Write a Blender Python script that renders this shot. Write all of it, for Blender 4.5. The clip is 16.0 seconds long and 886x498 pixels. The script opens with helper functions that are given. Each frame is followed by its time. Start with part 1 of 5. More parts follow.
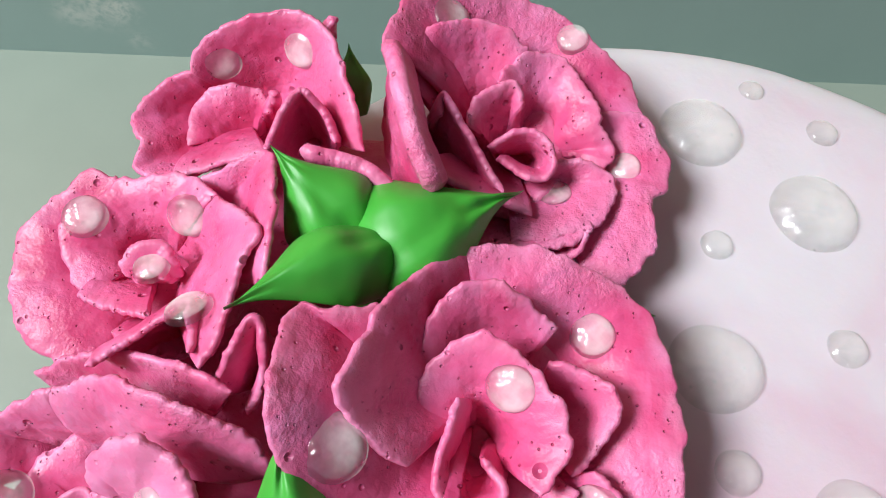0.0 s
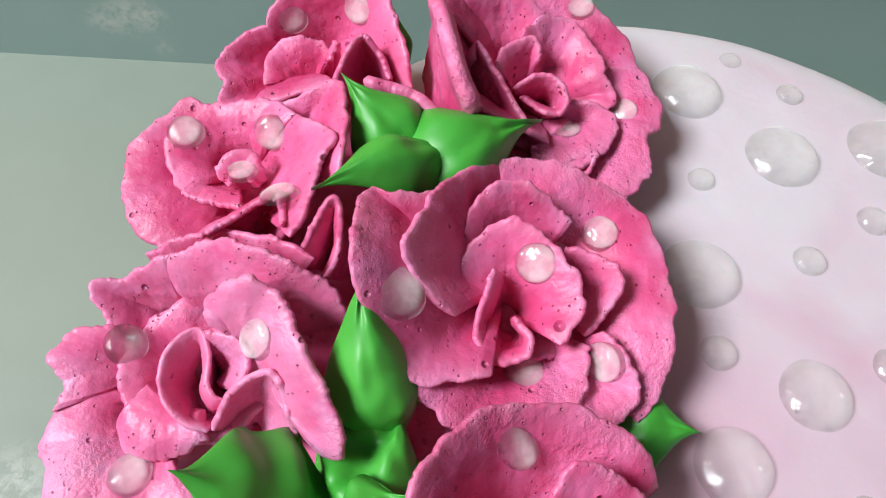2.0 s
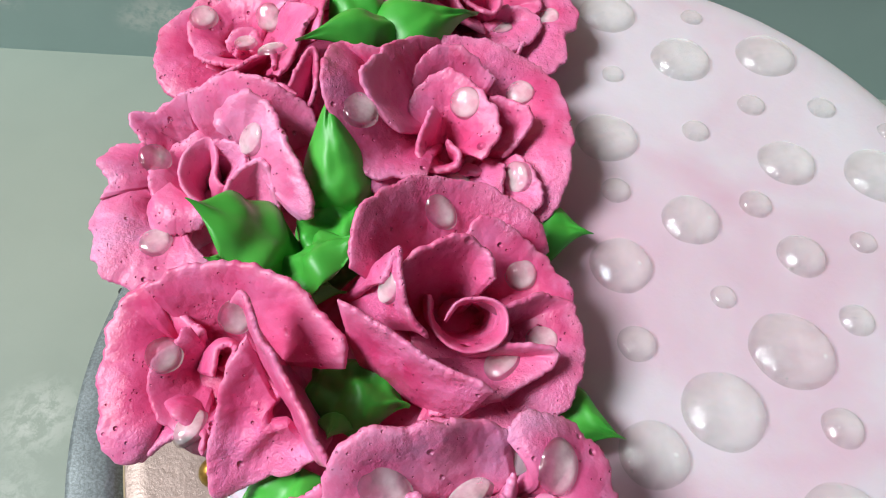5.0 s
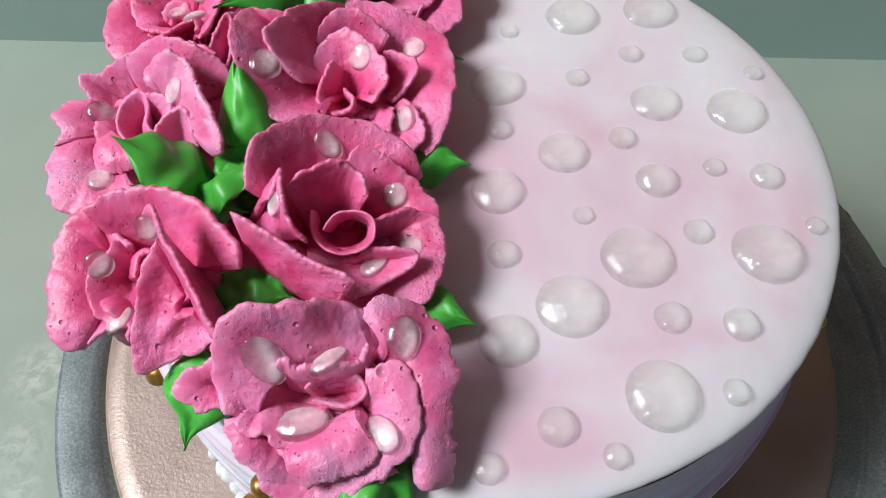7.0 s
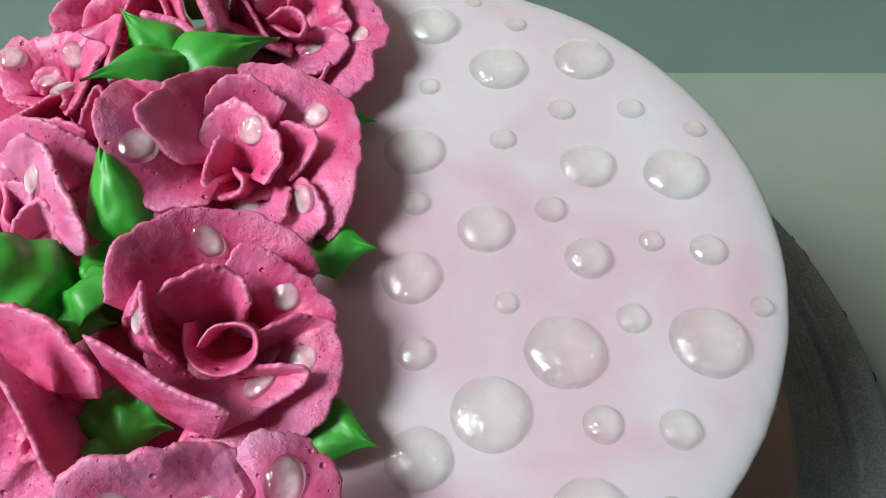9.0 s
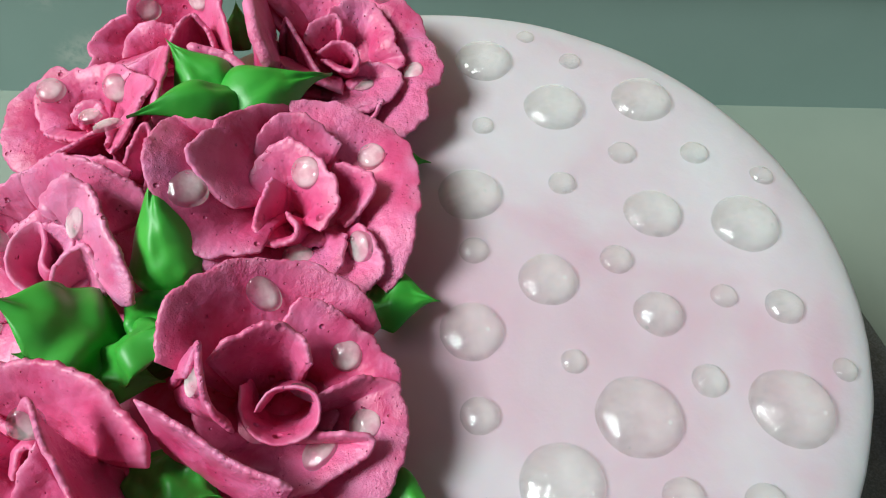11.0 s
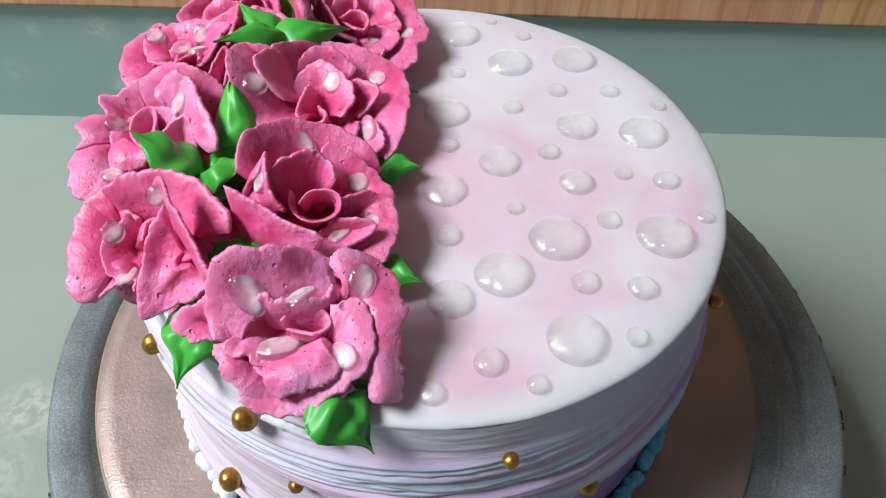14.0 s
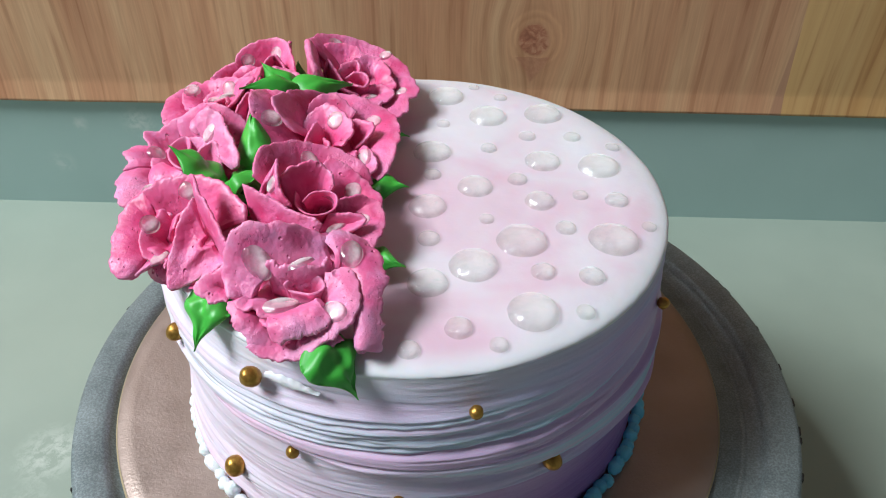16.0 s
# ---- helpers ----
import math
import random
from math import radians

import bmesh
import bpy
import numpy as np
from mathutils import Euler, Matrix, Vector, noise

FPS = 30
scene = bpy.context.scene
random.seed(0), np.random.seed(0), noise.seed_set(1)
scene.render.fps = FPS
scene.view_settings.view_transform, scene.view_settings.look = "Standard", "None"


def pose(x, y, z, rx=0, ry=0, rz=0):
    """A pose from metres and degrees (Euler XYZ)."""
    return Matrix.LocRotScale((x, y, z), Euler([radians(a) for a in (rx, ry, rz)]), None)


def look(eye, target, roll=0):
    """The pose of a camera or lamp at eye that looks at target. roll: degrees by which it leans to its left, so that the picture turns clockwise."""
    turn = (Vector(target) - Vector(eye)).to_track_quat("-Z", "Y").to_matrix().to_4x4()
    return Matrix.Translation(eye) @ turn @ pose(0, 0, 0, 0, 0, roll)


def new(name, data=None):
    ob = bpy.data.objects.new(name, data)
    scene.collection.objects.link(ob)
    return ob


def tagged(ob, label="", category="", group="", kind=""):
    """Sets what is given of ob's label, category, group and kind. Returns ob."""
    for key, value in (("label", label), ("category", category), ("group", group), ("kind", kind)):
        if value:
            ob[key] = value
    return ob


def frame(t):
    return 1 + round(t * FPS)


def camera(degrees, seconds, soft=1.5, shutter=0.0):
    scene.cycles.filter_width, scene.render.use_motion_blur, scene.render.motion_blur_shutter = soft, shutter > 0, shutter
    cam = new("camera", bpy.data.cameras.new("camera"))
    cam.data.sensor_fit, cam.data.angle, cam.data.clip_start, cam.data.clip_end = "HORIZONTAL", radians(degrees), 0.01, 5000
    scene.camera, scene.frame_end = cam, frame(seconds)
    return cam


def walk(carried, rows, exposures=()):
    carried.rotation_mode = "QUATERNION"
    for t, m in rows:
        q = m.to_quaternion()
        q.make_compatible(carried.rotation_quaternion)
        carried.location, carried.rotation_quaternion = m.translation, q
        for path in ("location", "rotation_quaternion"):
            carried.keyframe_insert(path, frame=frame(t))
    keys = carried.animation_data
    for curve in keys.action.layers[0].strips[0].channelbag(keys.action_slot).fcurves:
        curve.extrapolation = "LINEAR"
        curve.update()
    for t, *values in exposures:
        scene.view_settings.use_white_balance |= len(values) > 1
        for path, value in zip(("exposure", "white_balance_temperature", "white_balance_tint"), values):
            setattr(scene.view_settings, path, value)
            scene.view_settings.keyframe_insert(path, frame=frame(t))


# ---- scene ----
cam = camera(61.76, 16.0, 1.1)
EXPOSURES = [(0, -0.22, 6500, 6), (2.5, -0.32, 6500, 8), (3.5, -0.29, 6500, 6), (6.5, -0.38, 6500, 6), (8, -0.42, 6500, 6), (9, -0.47, 6500, 0), (11.5, -0.45, 6500, -5), (12.5, -0.38, 6450, -2), (13.5, -0.3, 6350, 5), (14.5, -0.2, 6250, 6), (16, -0.18, 6250, 3)]
# seconds, eye x y z, yaw, pitch, roll
ROWS = [
    (0, -0.0424, -0.0162, 0.3094, -4.36, -61.86, 5.63),
    (0.5, -0.0460, -0.0221, 0.3119, -5.25, -61.15, 6.58),
    (1, -0.0494, -0.0283, 0.3143, -5.15, -60.73, 6.45),
    (1.5, -0.0523, -0.0370, 0.3153, -6.14, -59.48, 7.59),
    (2, -0.0501, -0.0452, 0.3193, -5.30, -59.17, 7.08),
    (2.5, -0.0485, -0.0557, 0.3228, -3.88, -58.70, 6.04),
    (3, -0.0471, -0.0647, 0.3275, -3.30, -57.28, 5.68),
    (3.5, -0.0447, -0.0728, 0.3244, -3.92, -57.26, 6.24),
    (4.3, -0.0411, -0.0868, 0.3257, -3.49, -56.26, 5.91),
    (5.1, -0.0363, -0.1004, 0.3291, -2.60, -55.65, 5.12),
    (6, -0.0255, -0.1133, 0.3349, -1.18, -55.84, 3.47),
    (6.5, -0.0174, -0.1214, 0.3398, 0.07, -56.36, 2.03),
    (7, -0.0071, -0.1243, 0.3442, 0.98, -56.80, 0.64),
    (7.5, 0.0018, -0.1222, 0.3462, 1.00, -57.02, -0.15),
    (8, 0.0070, -0.1175, 0.3454, 0.51, -56.89, -0.17),
    (8.5, 0.0098, -0.1074, 0.3416, -0.90, -56.94, 0.56),
    (9, 0.0078, -0.0967, 0.3399, -2.14, -56.92, 1.62),
    (9.6, 0.0035, -0.0859, 0.3369, -3.12, -57.11, 2.68),
    (10.25, -0.0015, -0.0810, 0.3348, -3.18, -56.81, 3.13),
    (10.9, -0.0054, -0.0844, 0.3351, -2.56, -55.71, 2.95),
    (11.5, -0.0066, -0.0964, 0.3384, -1.67, -53.73, 2.36),
    (12, -0.0080, -0.1120, 0.3418, -0.28, -52.20, 1.05),
    (12.5, -0.0059, -0.1300, 0.3479, -0.30, -51.27, 1.34),
    (13, -0.0027, -0.1447, 0.3519, -0.09, -50.57, 0.98),
    (13.5, -0.0038, -0.1559, 0.3517, -1.52, -50.07, 2.35),
    (14, 0.0003, -0.1698, 0.3533, -1.49, -48.75, 2.49),
    (14.5, 0.0060, -0.1860, 0.3578, -0.34, -46.90, 1.18),
    (15, 0.0092, -0.1988, 0.3583, 0.15, -45.10, 0.75),
    (15.5, 0.0134, -0.2124, 0.3531, 0.34, -42.02, 0.99),
    (16, 0.0123, -0.2230, 0.3517, 0.69, -38.95, 1.04),
]
walk(cam, [(t, pose(x, y, z, 90 + pitch, 0, yaw) @ pose(0, 0, 0, 0, 0, roll)) for t, x, y, z, yaw, pitch, roll in ROWS], EXPOSURES)

# ---- light ----
world = bpy.data.worlds.new("sky")
scene.world = world
world.use_nodes = True
wn = world.node_tree.nodes
sky = wn.new("ShaderNodeTexSky")
sky.sky_type, sky.sun_disc = "NISHITA", False
sky.sun_elevation, sky.sun_rotation = radians(46), radians(-106)
world.node_tree.links.new(sky.outputs[0], wn["Background"].inputs[0])
wn["Background"].inputs[1].default_value = 0.05

# daylight that comes in through the window in the left wall
WINDOW = (-2.00, -0.40, 2.36)
day = bpy.data.lights.new("window_daylight", "AREA")
day.shape, day.size, day.size_y, day.energy, day.color = "RECTANGLE", 0.90, 1.00, 162.0, (0.93, 0.96, 1.0)
lamp = new("window_daylight", day)
lamp.matrix_world = look(WINDOW, (0.0, 0.0, 0.20))

# ---- materials ----
def material(name):
    mat = bpy.data.materials.new(name)
    mat.use_nodes = True
    tree = mat.node_tree
    return mat, tree, tree.nodes["Principled BSDF"]


def node(tree, kind, **values):
    made = tree.nodes.new(kind)
    for key, value in values.items():
        if key in made.inputs:
            made.inputs[key].default_value = value
    return made


def ramp(tree, source, stops):
    made = tree.nodes.new("ShaderNodeValToRGB")
    while len(made.color_ramp.elements) < len(stops):
        made.color_ramp.elements.new(0.5)
    for element, (place, colour) in zip(made.color_ramp.elements, stops):
        element.position, element.color = place, (*colour, 1) if len(colour) == 3 else colour
    tree.links.new(source, made.inputs[0])
    return made.outputs[0]


def blend(tree, a, b, factor, mode="MIX"):
    made = tree.nodes.new("ShaderNodeMix")
    made.data_type, made.blend_type = "RGBA", mode
    for slot, value in ((0, factor), (6, a), (7, b)):
        if hasattr(value, "is_output"):
            tree.links.new(value, made.inputs[slot])
        else:
            made.inputs[slot].default_value = value if slot == 0 else (*value, 1)
    return made.outputs[2]


def calc(tree, kind, a, b=0.0, clamp=False):
    made = tree.nodes.new("ShaderNodeMath")
    made.operation, made.use_clamp = kind, clamp
    for slot, value in ((0, a), (1, b)):
        if hasattr(value, "is_output"):
            tree.links.new(value, made.inputs[slot])
        else:
            made.inputs[slot].default_value = value
    return made.outputs[0]


def noise_at(tree, scale, detail=4.0, rough=0.55, stretch=None, place="Object", warp=0.0):
    coords = tree.nodes.new("ShaderNodeTexCoord").outputs[place]
    if stretch:
        mapping = tree.nodes.new("ShaderNodeMapping")
        mapping.inputs["Scale"].default_value = stretch
        tree.links.new(coords, mapping.inputs[0])
        coords = mapping.outputs[0]
    made = node(tree, "ShaderNodeTexNoise", Scale=scale, Detail=detail, Roughness=rough, Distortion=warp)
    tree.links.new(coords, made.inputs["Vector"])
    return made.outputs["Fac"]


def pits_at(tree, scale, share=0.72):
    """Scattered small round holes of uneven size: 1 on the surface, 0 in a hole."""
    coords = tree.nodes.new("ShaderNodeTexCoord").outputs["Object"]
    cells = node(tree, "ShaderNodeTexVoronoi", Scale=scale, Randomness=1.0)
    tree.links.new(coords, cells.inputs["Vector"])
    tone = tree.nodes.new("ShaderNodeSeparateColor")
    tree.links.new(cells.outputs["Color"], tone.inputs[0])
    size = tree.nodes.new("ShaderNodeMapRange")
    size.inputs["From Min"].default_value, size.inputs["From Max"].default_value = share, 1.0
    size.inputs["To Min"].default_value, size.inputs["To Max"].default_value = 0.001, 0.34
    tree.links.new(tone.outputs[0], size.inputs["Value"])
    diff = tree.nodes.new("ShaderNodeMath")
    diff.operation = "DIVIDE"
    tree.links.new(cells.outputs["Distance"], diff.inputs[0])
    tree.links.new(size.outputs["Result"], diff.inputs[1])
    return ramp(tree, diff.outputs[0], [(0.25, (0, 0, 0)), (1.0, (1, 1, 1))])


def bump(tree, shader, heights):
    """heights: pairs of a source and its depth in metres, laid over one another."""
    last = None
    for source, depth in heights:
        made = tree.nodes.new("ShaderNodeBump")
        made.inputs["Strength"].default_value, made.inputs["Distance"].default_value = 1.0, depth
        tree.links.new(source, made.inputs["Height"])
        if last:
            tree.links.new(last, made.inputs["Normal"])
        last = made.outputs[0]
    tree.links.new(last, shader.inputs["Normal"])


def cream(name, dark, light, pits=0.0, gloss=0.42, soft=0.12, cool=None):
    """Whipped buttercream. pits: depth of its air holes; cool: the tint of its scattered patches."""
    mat, tree, sh = material(name)
    base = ramp(tree, noise_at(tree, 55, 3.0), [(0.35, dark), (0.68, light)])
    random_tone = tree.nodes.new("ShaderNodeObjectInfo").outputs["Random"]
    shade = ramp(tree, random_tone, [(0.0, (0.92, 0.90, 0.91)), (1.0, (1.05, 1.08, 1.06))])
    colour = blend(tree, base, shade, 1.0, "MULTIPLY")
    if cool:
        patch = ramp(tree, noise_at(tree, 85, 4.0, 0.6, warp=0.5), [(0.48, (0, 0, 0)), (0.70, (0.55, 0.55, 0.55))])
        colour = blend(tree, colour, cool, patch)
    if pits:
        # a paler pink laid on the thin rims, in uneven patches
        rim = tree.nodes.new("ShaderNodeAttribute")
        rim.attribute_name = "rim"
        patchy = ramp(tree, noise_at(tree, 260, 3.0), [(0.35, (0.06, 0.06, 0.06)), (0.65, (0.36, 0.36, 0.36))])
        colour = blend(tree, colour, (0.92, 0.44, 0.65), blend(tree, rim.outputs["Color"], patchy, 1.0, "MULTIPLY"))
    tree.links.new(colour, sh.inputs["Base Color"])
    sh.inputs["Roughness"].default_value = gloss
    sh.inputs["Specular IOR Level"].default_value = 0.5
    sh.inputs["Subsurface Weight"].default_value = soft
    sh.inputs["Subsurface Radius"].default_value = (1.0, 0.25, 0.4)
    sh.inputs["Subsurface Scale"].default_value = 0.0024
    heights = [(noise_at(tree, 120, 2.0), 0.0004)]
    if pits:
        # rougher and smoother patches of the whipped cream
        rough = ramp(tree, noise_at(tree, 70, 3.0), [(0.42, (0.12, 0.12, 0.12)), (0.60, (1, 1, 1))])
        grain = blend(tree, noise_at(tree, 780, 4.0, 0.65), rough, 1.0, "MULTIPLY")
        heights += [(noise_at(tree, 300, 3.0, 0.6), 0.0003), (blend(tree, noise_at(tree, 2300, 3.0, 0.65), rough, 1.0, "MULTIPLY"), 0.00012), (grain, 0.00045), (pits_at(tree, 260, 0.95), pits), (pits_at(tree, 520, 0.86), pits * 0.8), (pits_at(tree, 1300, 0.74), pits * 0.5)]
    bump(tree, sh, heights)
    return mat


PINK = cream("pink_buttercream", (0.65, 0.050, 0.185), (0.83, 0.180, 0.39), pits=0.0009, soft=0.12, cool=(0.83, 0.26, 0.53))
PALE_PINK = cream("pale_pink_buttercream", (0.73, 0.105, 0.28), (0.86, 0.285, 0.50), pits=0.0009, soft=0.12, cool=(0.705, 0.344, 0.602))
GREEN = cream("green_buttercream", (0.047, 0.344, 0.034), (0.086, 0.464, 0.060), pits=0.0, gloss=0.44, soft=0.1)


def icing_top():
    mat, tree, sh = material("marbled_white_and_pink_icing")
    cloud = noise_at(tree, 24, 3.0, 0.5, warp=0.8)
    wash = noise_at(tree, 11, 1.0)
    mixed = blend(tree, cloud, wash, 0.4)
    place = tree.nodes.new("ShaderNodeSeparateXYZ")
    tree.links.new(tree.nodes.new("ShaderNodeTexCoord").outputs["Object"], place.inputs[0])
    # pinker towards the roses: their bounced glow and shade tint put into the colour
    rose_glow = tree.nodes.new("ShaderNodeMapRange")
    rose_glow.inputs["From Min"].default_value, rose_glow.inputs["From Max"].default_value = 0.035, -0.025
    rose_glow.inputs["To Max"].default_value = 0.15
    tree.links.new(calc(tree, "ADD", place.outputs["X"], calc(tree, "MULTIPLY", place.outputs["Y"], 0.45)), rose_glow.inputs["Value"])
    field = blend(tree, mixed, rose_glow.outputs["Result"], 1.0, "ADD")
    base = ramp(tree, field, [(0.38, (0.688, 0.649, 0.697)), (0.50, (0.679, 0.585, 0.649)), (0.64, (0.658, 0.447, 0.542))])
    # white cream drawn over the rim by the scraper
    coords = tree.nodes.new("ShaderNodeTexCoord").outputs["Object"]
    flat = tree.nodes.new("ShaderNodeVectorMath")
    flat.operation = "MULTIPLY"
    flat.inputs[1].default_value = (1, 1, 0)
    tree.links.new(coords, flat.inputs[0])
    far = tree.nodes.new("ShaderNodeVectorMath")
    far.operation = "LENGTH"
    tree.links.new(flat.outputs[0], far.inputs[0])
    edge = tree.nodes.new("ShaderNodeMapRange")
    edge.interpolation_type = "SMOOTHSTEP"
    edge.inputs["From Min"].default_value, edge.inputs["From Max"].default_value = 0.079, 0.089
    tree.links.new(far.outputs["Value"], edge.inputs["Value"])
    tree.links.new(blend(tree, base, (0.705, 0.692, 0.727), edge.outputs["Result"]), sh.inputs["Base Color"])
    sh.inputs["Roughness"].default_value = 0.42
    sh.inputs["Subsurface Weight"].default_value = 0.1
    sh.inputs["Subsurface Scale"].default_value = 0.003
    bump(tree, sh, [(noise_at(tree, 60, 2.0), 0.0006), (noise_at(tree, 700, 3.0), 0.00005)])
    return mat


def icing_side():
    """White at the top left, darker and greyer at the top right; pink, lavender and pale blue in swept bands below."""
    mat, tree, sh = material("swept_lavender_and_blue_icing")
    coords = tree.nodes.new("ShaderNodeTexCoord").outputs["Object"]
    split = tree.nodes.new("ShaderNodeSeparateXYZ")
    tree.links.new(coords, split.inputs[0])
    mixed = tree.nodes.new("ShaderNodeAttribute")
    mixed.attribute_name = "cream_mix"
    wide = noise_at(tree, 14, 2.0, 0.5, stretch=(0.7, 0.7, 2.0))
    bands = blend(tree, mixed.outputs["Fac"], noise_at(tree, 30, 3.0, 0.5, stretch=(0.5, 0.5, 3.2), warp=0.4), 0.35)
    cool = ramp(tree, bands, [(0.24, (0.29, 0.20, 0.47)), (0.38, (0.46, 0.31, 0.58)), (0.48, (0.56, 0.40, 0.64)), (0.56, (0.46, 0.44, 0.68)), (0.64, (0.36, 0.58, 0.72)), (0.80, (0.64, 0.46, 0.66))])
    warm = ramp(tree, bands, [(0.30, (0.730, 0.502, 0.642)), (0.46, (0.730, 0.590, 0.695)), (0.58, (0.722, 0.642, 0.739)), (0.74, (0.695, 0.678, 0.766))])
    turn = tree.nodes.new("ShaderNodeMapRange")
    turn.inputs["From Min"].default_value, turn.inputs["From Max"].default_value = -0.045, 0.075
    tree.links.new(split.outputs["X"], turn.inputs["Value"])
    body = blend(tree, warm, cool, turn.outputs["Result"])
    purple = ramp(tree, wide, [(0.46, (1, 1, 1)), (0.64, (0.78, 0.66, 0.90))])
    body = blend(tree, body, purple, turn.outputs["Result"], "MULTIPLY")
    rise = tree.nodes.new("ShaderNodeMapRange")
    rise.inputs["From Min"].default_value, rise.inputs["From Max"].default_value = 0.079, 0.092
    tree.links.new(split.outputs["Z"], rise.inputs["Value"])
    # the top band goes from white on the left to darker grey-lavender
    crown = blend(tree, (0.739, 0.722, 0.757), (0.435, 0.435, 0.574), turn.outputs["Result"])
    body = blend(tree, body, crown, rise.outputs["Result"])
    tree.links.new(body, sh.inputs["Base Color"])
    sh.inputs["Roughness"].default_value = 0.45
    sh.inputs["Subsurface Weight"].default_value = 0.1
    sh.inputs["Subsurface Scale"].default_value = 0.003
    bump(tree, sh, [(noise_at(tree, 90, 4.0, 0.6, stretch=(0.6, 0.6, 7.0)), 0.0003), (noise_at(tree, 900, 3.0), 0.00008)])
    return mat


def border_icing():
    mat, tree, sh = material("white_and_blue_border_icing")
    coords = tree.nodes.new("ShaderNodeTexCoord").outputs["Object"]
    random_tone = tree.nodes.new("ShaderNodeObjectInfo")
    split = tree.nodes.new("ShaderNodeSeparateXYZ")
    tree.links.new(random_tone.outputs["Location"], split.inputs[0])
    turn = tree.nodes.new("ShaderNodeMapRange")
    turn.inputs["From Min"].default_value, turn.inputs["From Max"].default_value = -0.03, 0.06
    tree.links.new(split.outputs["X"], turn.inputs["Value"])
    tree.links.new(blend(tree, (0.93, 0.96, 0.98), (0.20, 0.70, 0.94), turn.outputs["Result"]), sh.inputs["Base Color"])
    sh.inputs["Roughness"].default_value = 0.4
    sh.inputs["Subsurface Weight"].default_value = 0.1
    sh.inputs["Subsurface Scale"].default_value = 0.003
    bump(tree, sh, [(noise_at(tree, 700, 3.0), 0.0002)])
    return mat


def gel(name, thin, thick):
    """Clear piping gel with an even milky haze and tiny air bubbles. thin, thick: how much the haze hides."""
    mat, tree, sh = material(name)
    tree.nodes.remove(sh)
    clear = node(tree, "ShaderNodeBsdfTransparent")
    clear.inputs[0].default_value = (0.915, 0.93, 0.905, 1)
    milk = node(tree, "ShaderNodeBsdfDiffuse")
    milk.inputs[0].default_value = (0.95, 0.95, 0.93, 1)
    # the haze fills the drop, so it is lit as its foot is, not as its skin
    upright = tree.nodes.new("ShaderNodeVectorTransform")
    upright.vector_type, upright.convert_from, upright.convert_to = "NORMAL", "OBJECT", "WORLD"
    upright.inputs[0].default_value = (0, 0, 1)
    # light that enters gathers on the far side of the drop
    skin = tree.nodes.new("ShaderNodeNewGeometry").outputs["Normal"]
    turned = tree.nodes.new("ShaderNodeVectorMath")
    turned.operation = "MULTIPLY_ADD"
    turned.inputs[1].default_value = (-1.25, -1.25, -1.25)
    tree.links.new(skin, turned.inputs[0])
    raised = tree.nodes.new("ShaderNodeVectorMath")
    raised.operation = "SCALE"
    raised.inputs["Scale"].default_value = 1.9
    tree.links.new(upright.outputs[0], raised.inputs[0])
    tree.links.new(raised.outputs[0], turned.inputs[2])
    unit = tree.nodes.new("ShaderNodeVectorMath")
    unit.operation = "NORMALIZE"
    tree.links.new(turned.outputs[0], unit.inputs[0])
    tree.links.new(unit.outputs[0], milk.inputs["Normal"])

    def mixed(share, a, b):
        mix = tree.nodes.new("ShaderNodeMixShader")
        tree.links.new(share, mix.inputs[0])
        tree.links.new(a, mix.inputs[1])
        tree.links.new(b, mix.inputs[2])
        return mix.outputs[0]

    cloud = ramp(tree, noise_at(tree, 300, 3.0, 0.5), [(0.38, (thin,) * 3), (0.62, (thick,) * 3)])
    share = blend(tree, (thick + 0.3,) * 3, cloud, pits_at(tree, 620, 0.80))
    gloss = node(tree, "ShaderNodeBsdfGlossy", Roughness=0.05)
    wavy = tree.nodes.new("ShaderNodeBump")
    wavy.inputs["Distance"].default_value = 0.00048
    tree.links.new(noise_at(tree, 680, 2.5), wavy.inputs["Height"])
    tree.links.new(wavy.outputs[0], gloss.inputs["Normal"])
    facing = tree.nodes.new("ShaderNodeLayerWeight").outputs["Facing"]
    tree.links.new(ramp(tree, facing, [(0.3, (0.095, 0.095, 0.095)), (0.75, (0.13, 0.13, 0.13)), (1.0, (0.2, 0.2, 0.2))]), gloss.inputs["Color"])
    both = tree.nodes.new("ShaderNodeAddShader")
    glow = node(tree, "ShaderNodeBsdfTranslucent")
    glow.inputs[0].default_value = (0.97, 0.97, 0.95, 1)
    lit = tree.nodes.new("ShaderNodeMixShader")
    lit.inputs[0].default_value = 0.15
    tree.links.new(milk.outputs[0], lit.inputs[1])
    tree.links.new(glow.outputs[0], lit.inputs[2])
    tree.links.new(mixed(share, clear.outputs[0], lit.outputs[0]), both.inputs[0])
    tree.links.new(gloss.outputs[0], both.inputs[1])
    tree.links.new(both.outputs[0], tree.nodes["Material Output"].inputs[0])
    return mat


def gold():
    mat, tree, sh = material("gold_lustre")
    tree.links.new(ramp(tree, noise_at(tree, 500, 3.0), [(0.35, (0.30, 0.15, 0.03)), (0.65, (0.50, 0.28, 0.06))]), sh.inputs["Base Color"])
    sh.inputs["Metallic"].default_value, sh.inputs["Roughness"].default_value = 0.8, 0.36
    bump(tree, sh, [(noise_at(tree, 900, 3.0), 0.00008)])
    return mat


